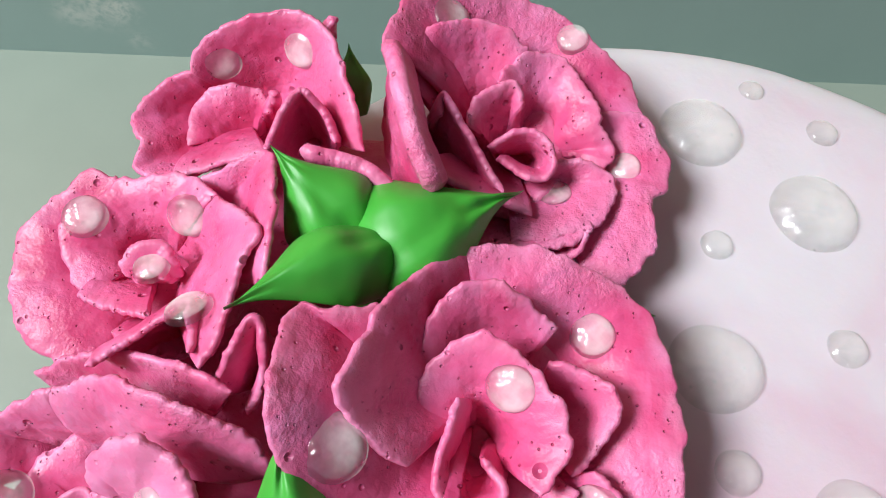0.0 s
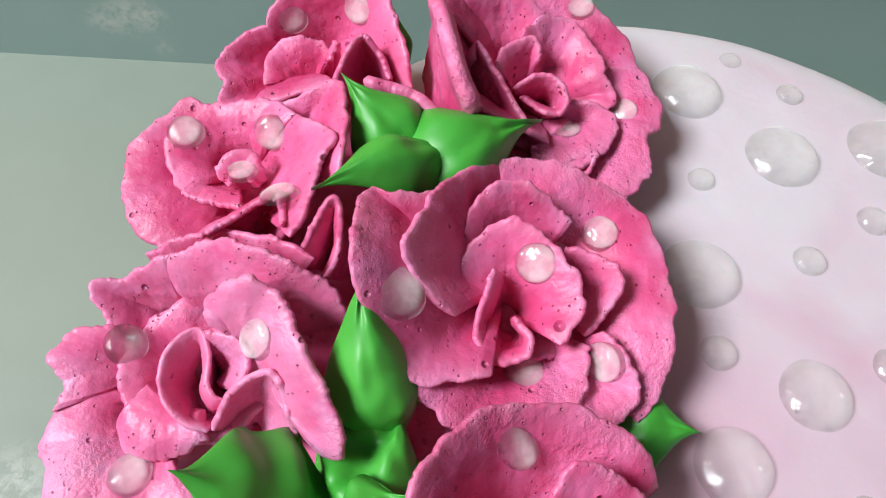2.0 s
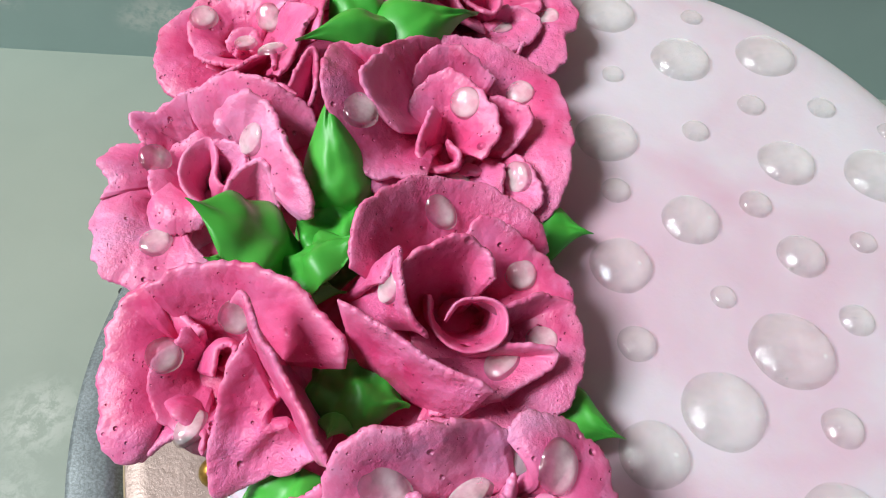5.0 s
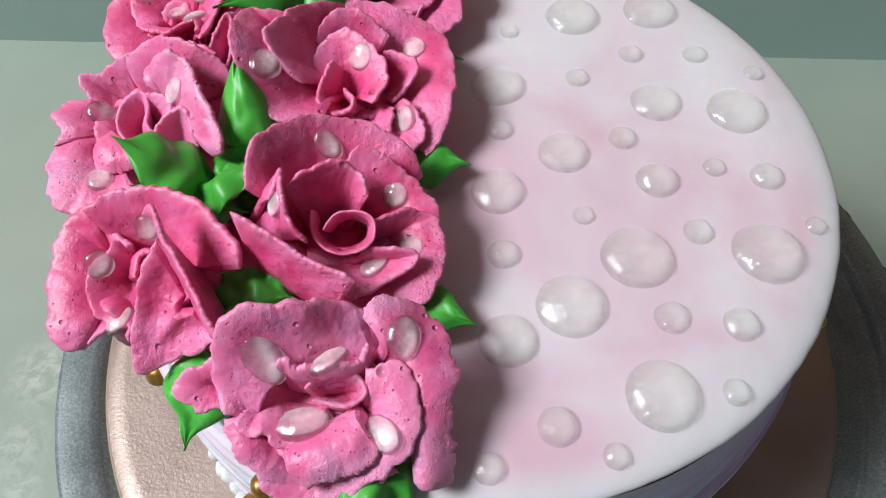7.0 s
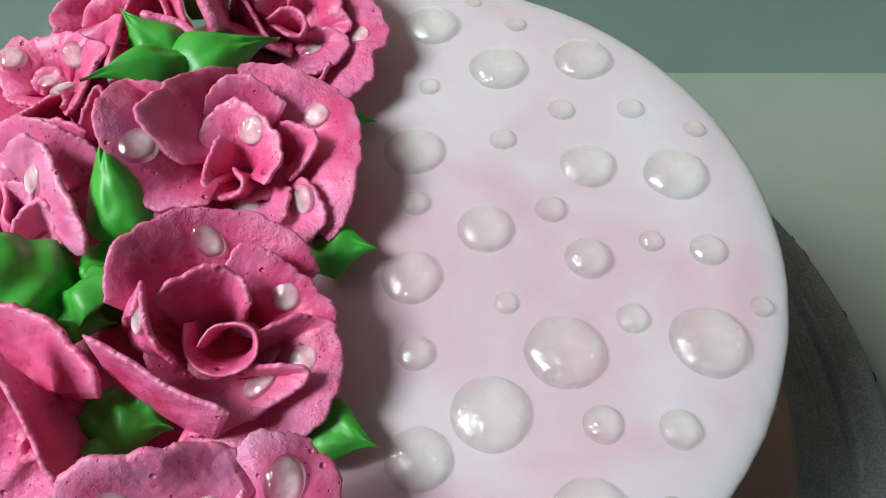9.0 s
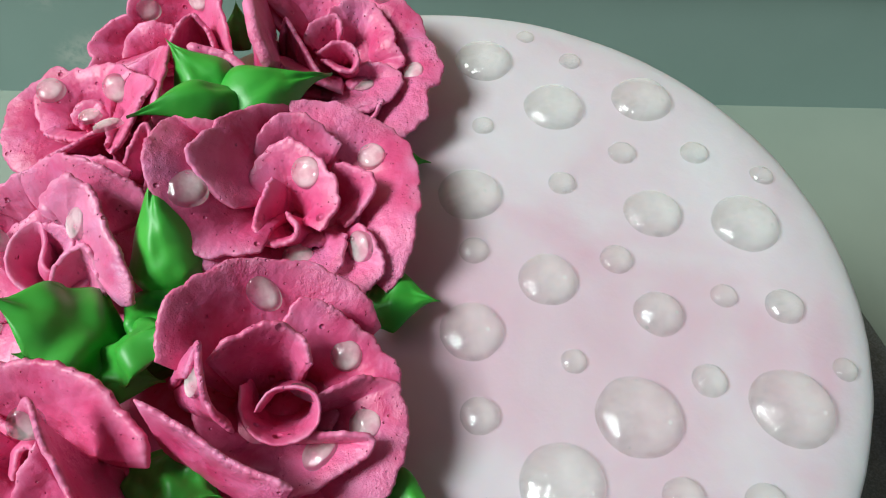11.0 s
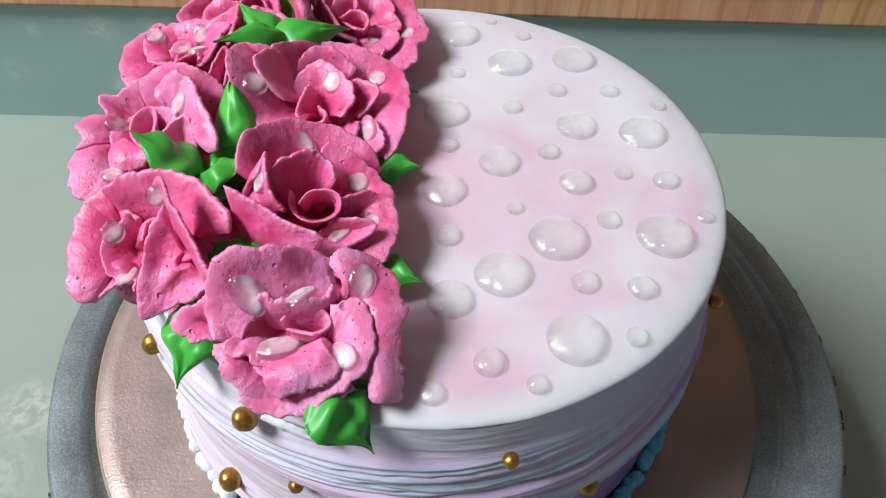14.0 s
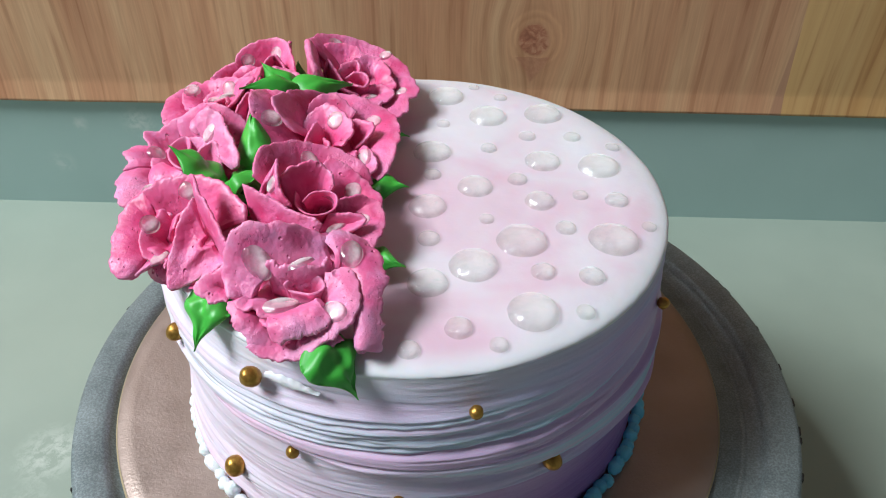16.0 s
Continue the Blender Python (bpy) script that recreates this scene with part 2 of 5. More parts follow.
def foil():
    mat, tree, sh = material("embossed_copper_foil")
    tree.links.new(ramp(tree, noise_at(tree, 30, 4.0), [(0.35, (0.31, 0.235, 0.205)), (0.65, (0.385, 0.295, 0.26))]), sh.inputs["Base Color"])
    sh.inputs["Metallic"].default_value = 0.65
    tree.links.new(ramp(tree, noise_at(tree, 120, 3.0), [(0.3, (0.40, 0.40, 0.40)), (0.7, (0.52, 0.52, 0.52))]), sh.inputs["Roughness"])
    bump(tree, sh, [(noise_at(tree, 1000, 4.0, 0.6), 0.00014), (noise_at(tree, 420, 3.0), 0.0001)])
    return mat


def worn_metal():
    mat, tree, sh = material("worn_grey_turntable_metal")
    patches = ramp(tree, noise_at(tree, 60, 5.0, 0.6), [(0.35, (0.145, 0.172, 0.177)), (0.7, (0.225, 0.26, 0.265))])
    speck = ramp(tree, noise_at(tree, 1300, 2.0), [(0.40, (0.78, 0.78, 0.78)), (0.66, (1.25, 1.25, 1.25))])
    tree.links.new(blend(tree, patches, speck, 1.0, "MULTIPLY"), sh.inputs["Base Color"])
    sh.inputs["Metallic"].default_value, sh.inputs["Roughness"].default_value = 0.2, 0.46
    bump(tree, sh, [(noise_at(tree, 1300, 3.0), 0.0001)])
    return mat


def paint(name, dark, light, gloss, marks_and_glints=()):
    mat, tree, sh = material(name)
    tone = ramp(tree, noise_at(tree, 3.5, 4.0, 0.6), [(0.35, dark), (0.65, light)])
    # pale patches, each at its place; the wall's are reflections put into colour
    for x, y, z, size, strength in marks_and_glints:
        coords = tree.nodes.new("ShaderNodeTexCoord").outputs["Object"]
        gap = tree.nodes.new("ShaderNodeVectorMath")
        gap.operation = "DISTANCE"
        gap.inputs[1].default_value = (x, y, z)
        tree.links.new(coords, gap.inputs[0])
        spot = ramp(tree, gap.outputs["Value"], [(size * 0.2, (strength,) * 3), (size, (0, 0, 0))])
        streak = ramp(tree, noise_at(tree, 130, 6.0, 0.7, warp=0.4), [(0.42, (0, 0, 0)), (0.58, (1, 1, 1))])
        tone = blend(tree, tone, (0.66, 0.68, 0.63), blend(tree, spot, streak, 1.0, "MULTIPLY"))
    tree.links.new(tone, sh.inputs["Base Color"])
    tree.links.new(ramp(tree, noise_at(tree, 15, 4.0), [(0.3, (gloss,) * 3), (0.7, (gloss + 0.14,) * 3)]), sh.inputs["Roughness"])
    bump(tree, sh, [(noise_at(tree, 12, 3.0), 0.0008), (noise_at(tree, 500, 3.0), 0.00004)])
    return mat


def wood_print():
    """Two pine planks with upright grain and a knot, printed on a wall sheet."""
    mat, tree, sh = material("pine_wood_print")
    coords = tree.nodes.new("ShaderNodeTexCoord").outputs["Object"]
    split = tree.nodes.new("ShaderNodeSeparateXYZ")
    tree.links.new(coords, split.inputs[0])
    wave = calc(tree, "MULTIPLY", calc(tree, "SUBTRACT", noise_at(tree, 30, 3.0), 0.5), 0.012)
    x, z = calc(tree, "ADD", split.outputs["X"], wave), calc(tree, "ADD", split.outputs["Z"], wave)
    # distance from the knot in its own widths
    kx = calc(tree, "DIVIDE", calc(tree, "SUBTRACT", x, 0.067), 0.0112)
    kz = calc(tree, "DIVIDE", calc(tree, "SUBTRACT", z, 0.1475), 0.0122)
    ring = calc(tree, "SQRT", calc(tree, "ADD", calc(tree, "MULTIPLY", kx, kx), calc(tree, "MULTIPLY", kz, kz)))
    # the grain parts round the knot
    push = calc(tree, "EXPONENT", calc(tree, "MULTIPLY", calc(tree, "MULTIPLY", ring, ring), -0.16))
    bent = calc(tree, "SUBTRACT", split.outputs["X"], calc(tree, "MULTIPLY", calc(tree, "MULTIPLY", kx, 0.008), push))
    lay = tree.nodes.new("ShaderNodeCombineXYZ")
    tree.links.new(bent, lay.inputs[0])
    tree.links.new(calc(tree, "MULTIPLY", split.outputs["Z"], 0.045), lay.inputs[2])

    def grain(scale, detail, warp):
        made = node(tree, "ShaderNodeTexNoise", Scale=scale, Detail=detail, Roughness=0.55, Distortion=warp)
        tree.links.new(lay.outputs[0], made.inputs["Vector"])
        return made.outputs["Fac"]

    colour = ramp(tree, grain(34, 3.0, 0.2), [(0.32, (0.522, 0.252, 0.140)), (0.50, (0.594, 0.320, 0.180)), (0.68, (0.639, 0.387, 0.225))])
    lines = ramp(tree, grain(150, 3.0, 0.3), [(0.36, (0.66, 0.52, 0.45)), (0.44, (0.94, 0.90, 0.87)), (0.52, (1, 1, 1)), (0.66, (1.07, 1.08, 1.08))])
    colour = blend(tree, colour, lines, 0.55, "MULTIPLY")
    fine = ramp(tree, grain(620, 2.0, 0.0), [(0.35, (0.90, 0.87, 0.85)), (0.65, (1.05, 1.05, 1.05))])
    colour = blend(tree, colour, fine, 0.8, "MULTIPLY")
    # pale growth rings round the knot, its red-brown heart and the wedge under it
    halo = ramp(tree, calc(tree, "MULTIPLY", ring, 0.25), [(0.25, (1, 1, 1)), (0.30, (1.10, 1.12, 1.10)), (0.34, (0.94, 0.90, 0.88)), (0.40, (1.12, 1.14, 1.12)), (0.44, (0.96, 0.93, 0.92)), (0.60, (1, 1, 1))])
    colour = blend(tree, colour, halo, 0.8, "MULTIPLY")
    heart = ramp(tree, noise_at(tree, 150, 4.0, 0.65, warp=1.5), [(0.38, (0.30, 0.10, 0.06)), (0.52, (0.44, 0.17, 0.10)), (0.66, (0.56, 0.28, 0.17))])
    colour = blend(tree, colour, heart, ramp(tree, calc(tree, "MULTIPLY", ring, 0.5), [(0.43, (0.85, 0.85, 0.85)), (0.52, (0, 0, 0))]))
    half = calc(tree, "MULTIPLY", calc(tree, "SUBTRACT", z, 0.1145), 0.66)
    inside = calc(tree, "SUBTRACT", half, calc(tree, "ABSOLUTE", calc(tree, "SUBTRACT", x, 0.0665)))
    under = calc(tree, "LESS_THAN", z, 0.1345)
    wedge = calc(tree, "MULTIPLY", calc(tree, "MULTIPLY", inside, 500.0, True), under)
    colour = blend(tree, colour, blend(tree, heart, (0.52, 0.25, 0.15), 0.55), calc(tree, "MULTIPLY", wedge, 0.7))
    # the second plank, yellower, and the dark sliver along its seam
    lean = calc(tree, "ADD", split.outputs["X"], calc(tree, "MULTIPLY", calc(tree, "SUBTRACT", split.outputs["Z"], 0.11), 0.064))
    plank = calc(tree, "GREATER_THAN", lean, 0.246)
    sliver = calc(tree, "MULTIPLY", calc(tree, "ADD", calc(tree, "SUBTRACT", lean, 0.246), calc(tree, "MULTIPLY", calc(tree, "SUBTRACT", 0.165, split.outputs["Z"]), 0.125)), 900.0, True)
    sliver = calc(tree, "MULTIPLY", sliver, calc(tree, "LESS_THAN", split.outputs["Z"], 0.165))
    colour = blend(tree, colour, (0.40, 0.19, 0.12), calc(tree, "MULTIPLY", sliver, 0.65))
    second = blend(tree, ramp(tree, grain(47, 3.0, 0.4), [(0.34, (0.540, 0.284, 0.104)), (0.66, (0.648, 0.396, 0.171))]), lines, 0.7, "MULTIPLY")
    colour = blend(tree, colour, second, plank)
    wide = ramp(tree, noise_at(tree, 9, 2.0, stretch=(1, 1, 0.2)), [(0.35, (0.90, 0.88, 0.86)), (0.65, (1.08, 1.08, 1.06))])
    colour = blend(tree, colour, wide, 1.0, "MULTIPLY")
    tree.links.new(colour, sh.inputs["Base Color"])
    sh.inputs["Roughness"].default_value = 0.45
    bump(tree, sh, [(noise_at(tree, 14, 2.0, stretch=(1, 1, 0.25)), 0.002)])
    return mat


ICING_TOP, ICING_SIDE, BORDER, GOLD, FOIL, METAL = icing_top(), icing_side(), border_icing(), gold(), foil(), worn_metal()
GEL, MILKY_GEL = gel("clear_sugar_gel", 0.15, 0.26), gel("milky_sugar_gel", 0.27, 0.52)
TABLE = paint("grey_green_table_top", (0.252, 0.300, 0.252), (0.313, 0.361, 0.304), 0.34, [(-0.207, 0.022, 0, 0.022, 0.5), (-0.208, -0.014, 0, 0.02, 0.25), (-0.2, -0.036, 0, 0.016, 0.25), (-0.15, 0.2, 0, 0.03, 0.25)])
# the wall's pale patches stand for reflections in its glossy paint
BAND = paint("grey_green_wall_paint", (0.321, 0.437, 0.405), (0.372, 0.493, 0.460), 0.30, [(-0.218, 0.261, 0.029, 0.013, 0.7), (-0.203, 0.261, 0.034, 0.018, 0.8), (-0.192, 0.261, 0.033, 0.011, 0.8), (-0.191, 0.261, 0.011, 0.009, 0.5), (-0.222, 0.261, 0.075, 0.014, 0.6), (-0.267, 0.261, 0.073, 0.007, 0.5), (-0.290, 0.261, 0.038, 0.010, 0.4), (-0.186, 0.261, 0.081, 0.011, 0.4)])
WOOD = wood_print()
# tones of the unseen room shell, set by how much light it returns
ROOM = paint("plain_pale_wall_paint", (0.10, 0.105, 0.115), (0.13, 0.135, 0.145), 0.6)
PALE = paint("pale_wall_paint", (0.16, 0.165, 0.175), (0.20, 0.205, 0.215), 0.6)
WALL = paint("plain_light_wall_paint", (0.10, 0.105, 0.115), (0.13, 0.135, 0.145), 0.6)
DARK, _, dark_shader = material("dark_edge_chip")
dark_shader.inputs["Base Color"].default_value = (0.02, 0.02, 0.02, 1)
CARD, _, card_shader = material("gold_card_edge")
card_shader.inputs["Base Color"].default_value = (0.36, 0.28, 0.17, 1)
card_shader.inputs["Roughness"].default_value = 0.4


# ---- mesh helpers ----
def mesh_object(name, verts, faces, mat, parent=None, smooth=True, label=""):
    data = bpy.data.meshes.new(name)
    data.from_pydata([tuple(v) for v in verts], [], [tuple(f) for f in faces])
    data.materials.append(mat)
    if smooth:
        data.polygons.foreach_set("use_smooth", [True] * len(data.polygons))
    data.update()
    ob = new(name, data)
    if parent:
        ob.parent = parent
    if label:
        tagged(ob, label)
    return ob


def part(name, bm, mat, parent, label=""):
    data = bpy.data.meshes.new(name)
    bm.to_mesh(data)
    bm.free()
    data.materials.append(mat)
    ob = new(name, data)
    ob.parent = parent
    return tagged(ob, label)


def box(x0, x1, y0, y1, z0, z1, bevel=0.0):
    bm = bmesh.new()
    bmesh.ops.create_cube(bm, size=1.0)
    bmesh.ops.transform(bm, matrix=Matrix.Translation(((x0 + x1) / 2, (y0 + y1) / 2, (z0 + z1) / 2)) @ Matrix.Diagonal((x1 - x0, y1 - y0, z1 - z0, 1)), verts=bm.verts)
    if bevel:
        bmesh.ops.bevel(bm, geom=bm.edges[:], offset=bevel, segments=2, affect="EDGES")
    return bm


def lathe(profile, steps, wobble=0.0):
    """A closed turned body from pairs of radius and height."""
    verts, faces = [], []
    for r, z in profile:
        for n in range(steps):
            a = 2 * math.pi * n / steps
            k = 1 + wobble * noise.noise((3 * math.cos(a), 3 * math.sin(a), z * 20))
            verts.append((r * k * math.cos(a), r * k * math.sin(a), z))
    for row in range(len(profile) - 1):
        for n in range(steps):
            m = (n + 1) % steps
            faces.append((row * steps + n, row * steps + m, (row + 1) * steps + m, (row + 1) * steps + n))
    faces.append(tuple(range(steps))[::-1])
    faces.append(tuple((len(profile) - 1) * steps + n for n in range(steps)))
    return verts, faces


def grid_faces(nu, nv, start=0, flip=False):
    made = []
    for i in range(nu - 1):
        for j in range(nv - 1):
            a = start + i * nv + j
            made.append((a, a + 1, a + nv + 1, a + nv) if flip else (a, a + nv, a + nv + 1, a + 1))
    return made


def structure(name, bm, mat, label):
    data = bpy.data.meshes.new(name)
    bm.to_mesh(data)
    bm.free()
    data.materials.append(mat)
    return tagged(new(name, data), label, "", "", "structure")


# ---- the room ----
WALL_Y = 0.261
structure("table_top", box(-0.85, 0.85, -0.75, WALL_Y, -0.03, 0.0), TABLE, "smooth grey-green table top against the wall")
structure("wall_band", box(-2.05, 1.6, WALL_Y, WALL_Y + 0.05, -0.75, 0.30), BAND, "grey-green wall strip with reflections painted on as pale patches")
# unseen room shell from here on, added to close the place and shape the fill
structure("wall_back", box(-2.05, 1.6, WALL_Y, WALL_Y + 0.05, 0.30, 3.10), PALE, "unseen added wall above the wood-print sheet, toned for bounced light")
structure("floor", box(-2.05, 1.6, -1.9, WALL_Y + 0.05, -0.80, -0.75), WALL, "unseen added floor under the table")
structure("ceiling", box(-2.05, 1.6, -1.9, WALL_Y + 0.05, 3.10, 3.15), WALL, "unseen added ceiling")
structure("wall_right", box(1.6, 1.65, -1.9, WALL_Y + 0.05, -0.80, 3.10), PALE, "unseen added side wall, toned for bounced light")
structure("wall_front", box(-2.05, 1.6, -1.95, -1.9, -0.80, 3.10), ROOM, "unseen added wall behind the camera")
structure("wall_left_low", box(-2.10, -2.05, -1.9, WALL_Y + 0.05, -0.80, 1.76), WALL, "unseen added wall below the window")
structure("wall_left_high", box(-2.10, -2.05, -1.9, WALL_Y + 0.05, 2.96, 3.10), WALL, "unseen added wall above the window")
structure("wall_left_near", box(-2.10, -2.05, -1.9, -0.94, 1.76, 2.96), WALL, "unseen added wall beside the window")
structure("wall_left_far", box(-2.10, -2.05, 0.14, WALL_Y + 0.05, 1.76, 2.96), WALL, "unseen added wall beside the window")


def wood_sheet():
    """A thin printed sheet on the wall whose lower edge curls away from it."""
    verts, nx = [], 120
    zs = [0.0940 + 0.0150 * (k / 8) for k in range(9)] + [0.113 + 0.035 * k for k in range(16)]
    for side in (0, 1):
        for i in range(nx):
            x = -1.1 + 2.3 * i / (nx - 1)
            for z in zs:
                low = max(0.0, min(1.0, (0.109 - z) / 0.0165))
                sag = 0.0014 * noise.noise((x * 9, 0, 3.0)) + 0.0012 * math.sin(x * 5 + 0.6)
                out = 0.0011 + 0.0027 * low ** 1.1 + 0.0004 * noise.noise((x * 14, z * 9, 1.0)) + (0.0 if side else 0.0009)
                verts.append((x, WALL_Y - max(out, 0.0006), z + sag))
    n = nx * len(zs)
    faces = grid_faces(nx, len(zs)) + grid_faces(nx, len(zs), n, True)
    for i in range(nx - 1):
        a, b = i * len(zs), (i + 1) * len(zs)
        faces.append((b, a, a + n, b + n))
        faces.append((a + len(zs) - 1, b + len(zs) - 1, b + len(zs) - 1 + n, a + len(zs) - 1 + n))
    ob = mesh_object("wood_print_sheet", verts, faces, WOOD)
    tagged(ob, "pine-wood printed wall sheet with a curling lower edge", "wall sheet", "", "structure")


wood_sheet()

# ---- turntable, board and cake ----
def empty(name, place, label, category, group=""):
    ob = new(name)
    ob.empty_display_size = 0.01
    ob.matrix_world = Matrix.Translation(place)
    bpy.context.view_layer.update()
    return tagged(ob, label, category, group)


turntable = empty("cake_turntable", (0.0087, -0.0012, 0.0), "worn grey metal cake turntable standing on the table", "turntable")
verts, faces = lathe([(0.020, 0.0945), (0.1490, 0.0955), (0.1502, 0.0970), (0.1504, 0.1070), (0.1497, 0.1087), (0.1480, 0.1093), (0.1395, 0.1086), (0.1380, 0.1080), (0.1366, 0.1058), (0.1350, 0.1043), (0.1325, 0.1038), (0.1312, 0.1038), (0.1308, 0.1035), (0.1304, 0.1038), (0.1291, 0.1038), (0.1287, 0.1035), (0.1283, 0.1038), (0.020, 0.1038)], 220, 0.0012)
mesh_object("disc", verts, faces, METAL, turntable)
verts, faces = lathe([(0.085, 0.0), (0.090, 0.003), (0.088, 0.010), (0.045, 0.022), (0.030, 0.035), (0.028, 0.080), (0.040, 0.0945)], 96)
mesh_object("pedestal", verts, faces, METAL, turntable)
rng = random.Random(5)
for n in range(22):
    a = rng.uniform(0, 2 * math.pi)
    w, h = rng.uniform(0.0012, 0.0045), rng.uniform(0.002, 0.006)
    bm = box(-0.0006, 0.0006, -w / 2, w / 2, 0.108 - h, 0.1083, 0.0003)
    bmesh.ops.transform(bm, matrix=Matrix.Rotation(a, 4, "Z") @ Matrix.Translation((0.1502, 0, 0)), verts=bm.verts)
    part("chip", bm, DARK, turntable, "dark chipped spot")

board = empty("cake_board", (0.0009, 0.0, 0.1038), "round copper-foil cake board with a gold edge", "cake board")
verts, faces = lathe([(0.02, 0.0), (0.1265, 0.0), (0.1272, 0.0006), (0.1274, 0.0022), (0.1269, 0.0029)], 200)
mesh_object("edge", verts, faces, CARD, board)
verts, faces = lathe([(0.1268, 0.0028), (0.1264, 0.0033), (0.12, 0.0034), (0.05, 0.0034)], 200)
mesh_object("foil", verts, faces, FOIL, board)
BOARD_Z = 0.1072

TOP = 0.2016
RIM_Y = 0.0012  # the rim lies a little back of the foot


RIM = 0.0897


def sunk(x, y):
    """How far the icing falls off over the rounded shoulder of the top."""
    k = max(0.0, min(1.0, (math.hypot(x, y) - 0.062) / (RIM - 0.062)))
    return 0.0042 * (1 - math.sqrt(max(0.0, 1 - k ** 2.8)))


def top_z(x, y):
    return TOP - 0.0003 + 0.0004 * noise.noise((x * 25, y * 25, 0)) - sunk(x, y)


cake = empty("cake", (0, 0, BOARD_Z), "round cake iced in swept white, pink, lavender and blue cream", "cake")


def cake_side():
    """The swept side: overlapping spatula strokes, each a shallow step."""
    steps, rows = 560, 190
    rng = random.Random(11)
    strokes = []
    for n in range(120):
        a0 = rng.uniform(-math.pi, math.pi)
        wide, high = rng.uniform(0.5, 1.6), rng.uniform(0.0035, 0.0095)
        strokes.append((a0, wide, rng.uniform(-0.002, 0.084), rng.uniform(-0.005, 0.005), high, rng.uniform(0.0003, 0.0008), rng.random()))
    for n in range(44):
        a0 = -math.pi + 2 * math.pi * (n * 0.382 % 1)
        strokes.append((a0, rng.uniform(0.9, 1.9), 0.004 + 0.074 * (n * 0.618 % 1), rng.uniform(-0.003, 0.003), rng.uniform(0.0050, 0.0090), rng.uniform(0.0014, 0.0024), rng.random()))
    verts, tones = [], []
    for j in range(rows):
        t = j / (rows - 1)
        for i in range(steps):
            a = -math.pi + 2 * math.pi * i / steps
            z = t * (TOP - BOARD_Z - 0.0046)
            r = 0.0915 - 0.0020 * t
            bulk, tone = 0.0, 0.5
            for a0, wide, z0, slope, high, depth, hue in strokes:
                d = (a - a0 + math.pi) % (2 * math.pi) - math.pi
                if abs(d) < wide:
                    k = (z - z0 - slope * d - 0.002 * d * d) / high
                    if 0 < k < 1:
                        add = depth * (1 - k) * (k / 0.07 if k < 0.07 else 1) * (1 - (d / wide) ** 2)
                        bulk += add
                        tone += add * 390 * (hue - 0.5)
            # one broad sweep at the front right: a proud lip with smooth purple cream under it
            edge = 0.0375 - 0.004 * max(0.0, -1.2 - a) - 0.02 * max(0.0, a + 0.75) ** 2
            along = max(0.0, min(1.0, (a + 1.75) / 0.4)) * max(0.0, min(1.0, (0.6 - a) / 0.5))
            below = along * max(0.0, min(1.0, (edge - z) / 0.0016))
            bulk = min(bulk, 0.0042) * (1 - 0.85 * below)
            tone = tone * (1 - below) + 0.12 * below
            lip = (z - edge) / 0.006
            if 0 < lip < 1:
                bulk += along * 0.0019 * (1 - lip) * min(1.0, lip / 0.08)
            r += bulk * (1 - t ** 9)
            r += 0.0002 * noise.noise((5 * math.cos(a), 5 * math.sin(a), z * 700)) + 0.0006 * noise.noise((3 * math.cos(a), 3 * math.sin(a), z * 60 + 5))
            verts.append((r * math.cos(a), r * math.sin(a) + RIM_Y * t ** 3, z))
            tones.append(tone)
    faces = []
    for j in range(rows - 1):
        for i in range(steps):
            m = (i + 1) % steps
            faces.append((j * steps + i, j * steps + m, (j + 1) * steps + m, (j + 1) * steps + i))
    return verts, faces, tones


verts, faces, tones = cake_side()
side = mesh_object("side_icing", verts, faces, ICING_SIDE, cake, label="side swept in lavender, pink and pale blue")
side.data.attributes.new("cream_mix", "FLOAT", "POINT").data.foreach_set("value", tones)
verts, faces = [], []
RINGS, STEPS = 72, 280
for k in range(RINGS + 1):
    r = RIM * math.sin(0.5 * math.pi * k / RINGS)
    for i in range(STEPS):
        a = 2 * math.pi * i / STEPS
        c, d = math.cos(a), math.sin(a)
        wave = (0.0004 * noise.noise((5 * c, 5 * d, 2.0)) + 0.00015 * noise.noise((26 * c, 26 * d, 4.0))) * (r / RIM) ** 8
        z = top_z(r * c, r * d) - BOARD_Z
        verts.append(((r + wave) * c, (r + wave) * d + RIM_Y * (r / RIM) ** 3, z))
for i in range(STEPS):
    a = 2 * math.pi * i / STEPS
    verts.append(((RIM - 0.0003) * math.cos(a), (RIM - 0.0003) * math.sin(a) + RIM_Y, TOP - BOARD_Z - 0.0056))
RINGS += 1
for k in range(RINGS):
    for i in range(STEPS):
        m = (i + 1) % STEPS
        faces.append((k * STEPS + i, (k + 1) * STEPS + i, (k + 1) * STEPS + m, k * STEPS + m))
mesh_object("top_icing", verts, faces, ICING_TOP, cake, label="smooth white top marbled with pale pink")
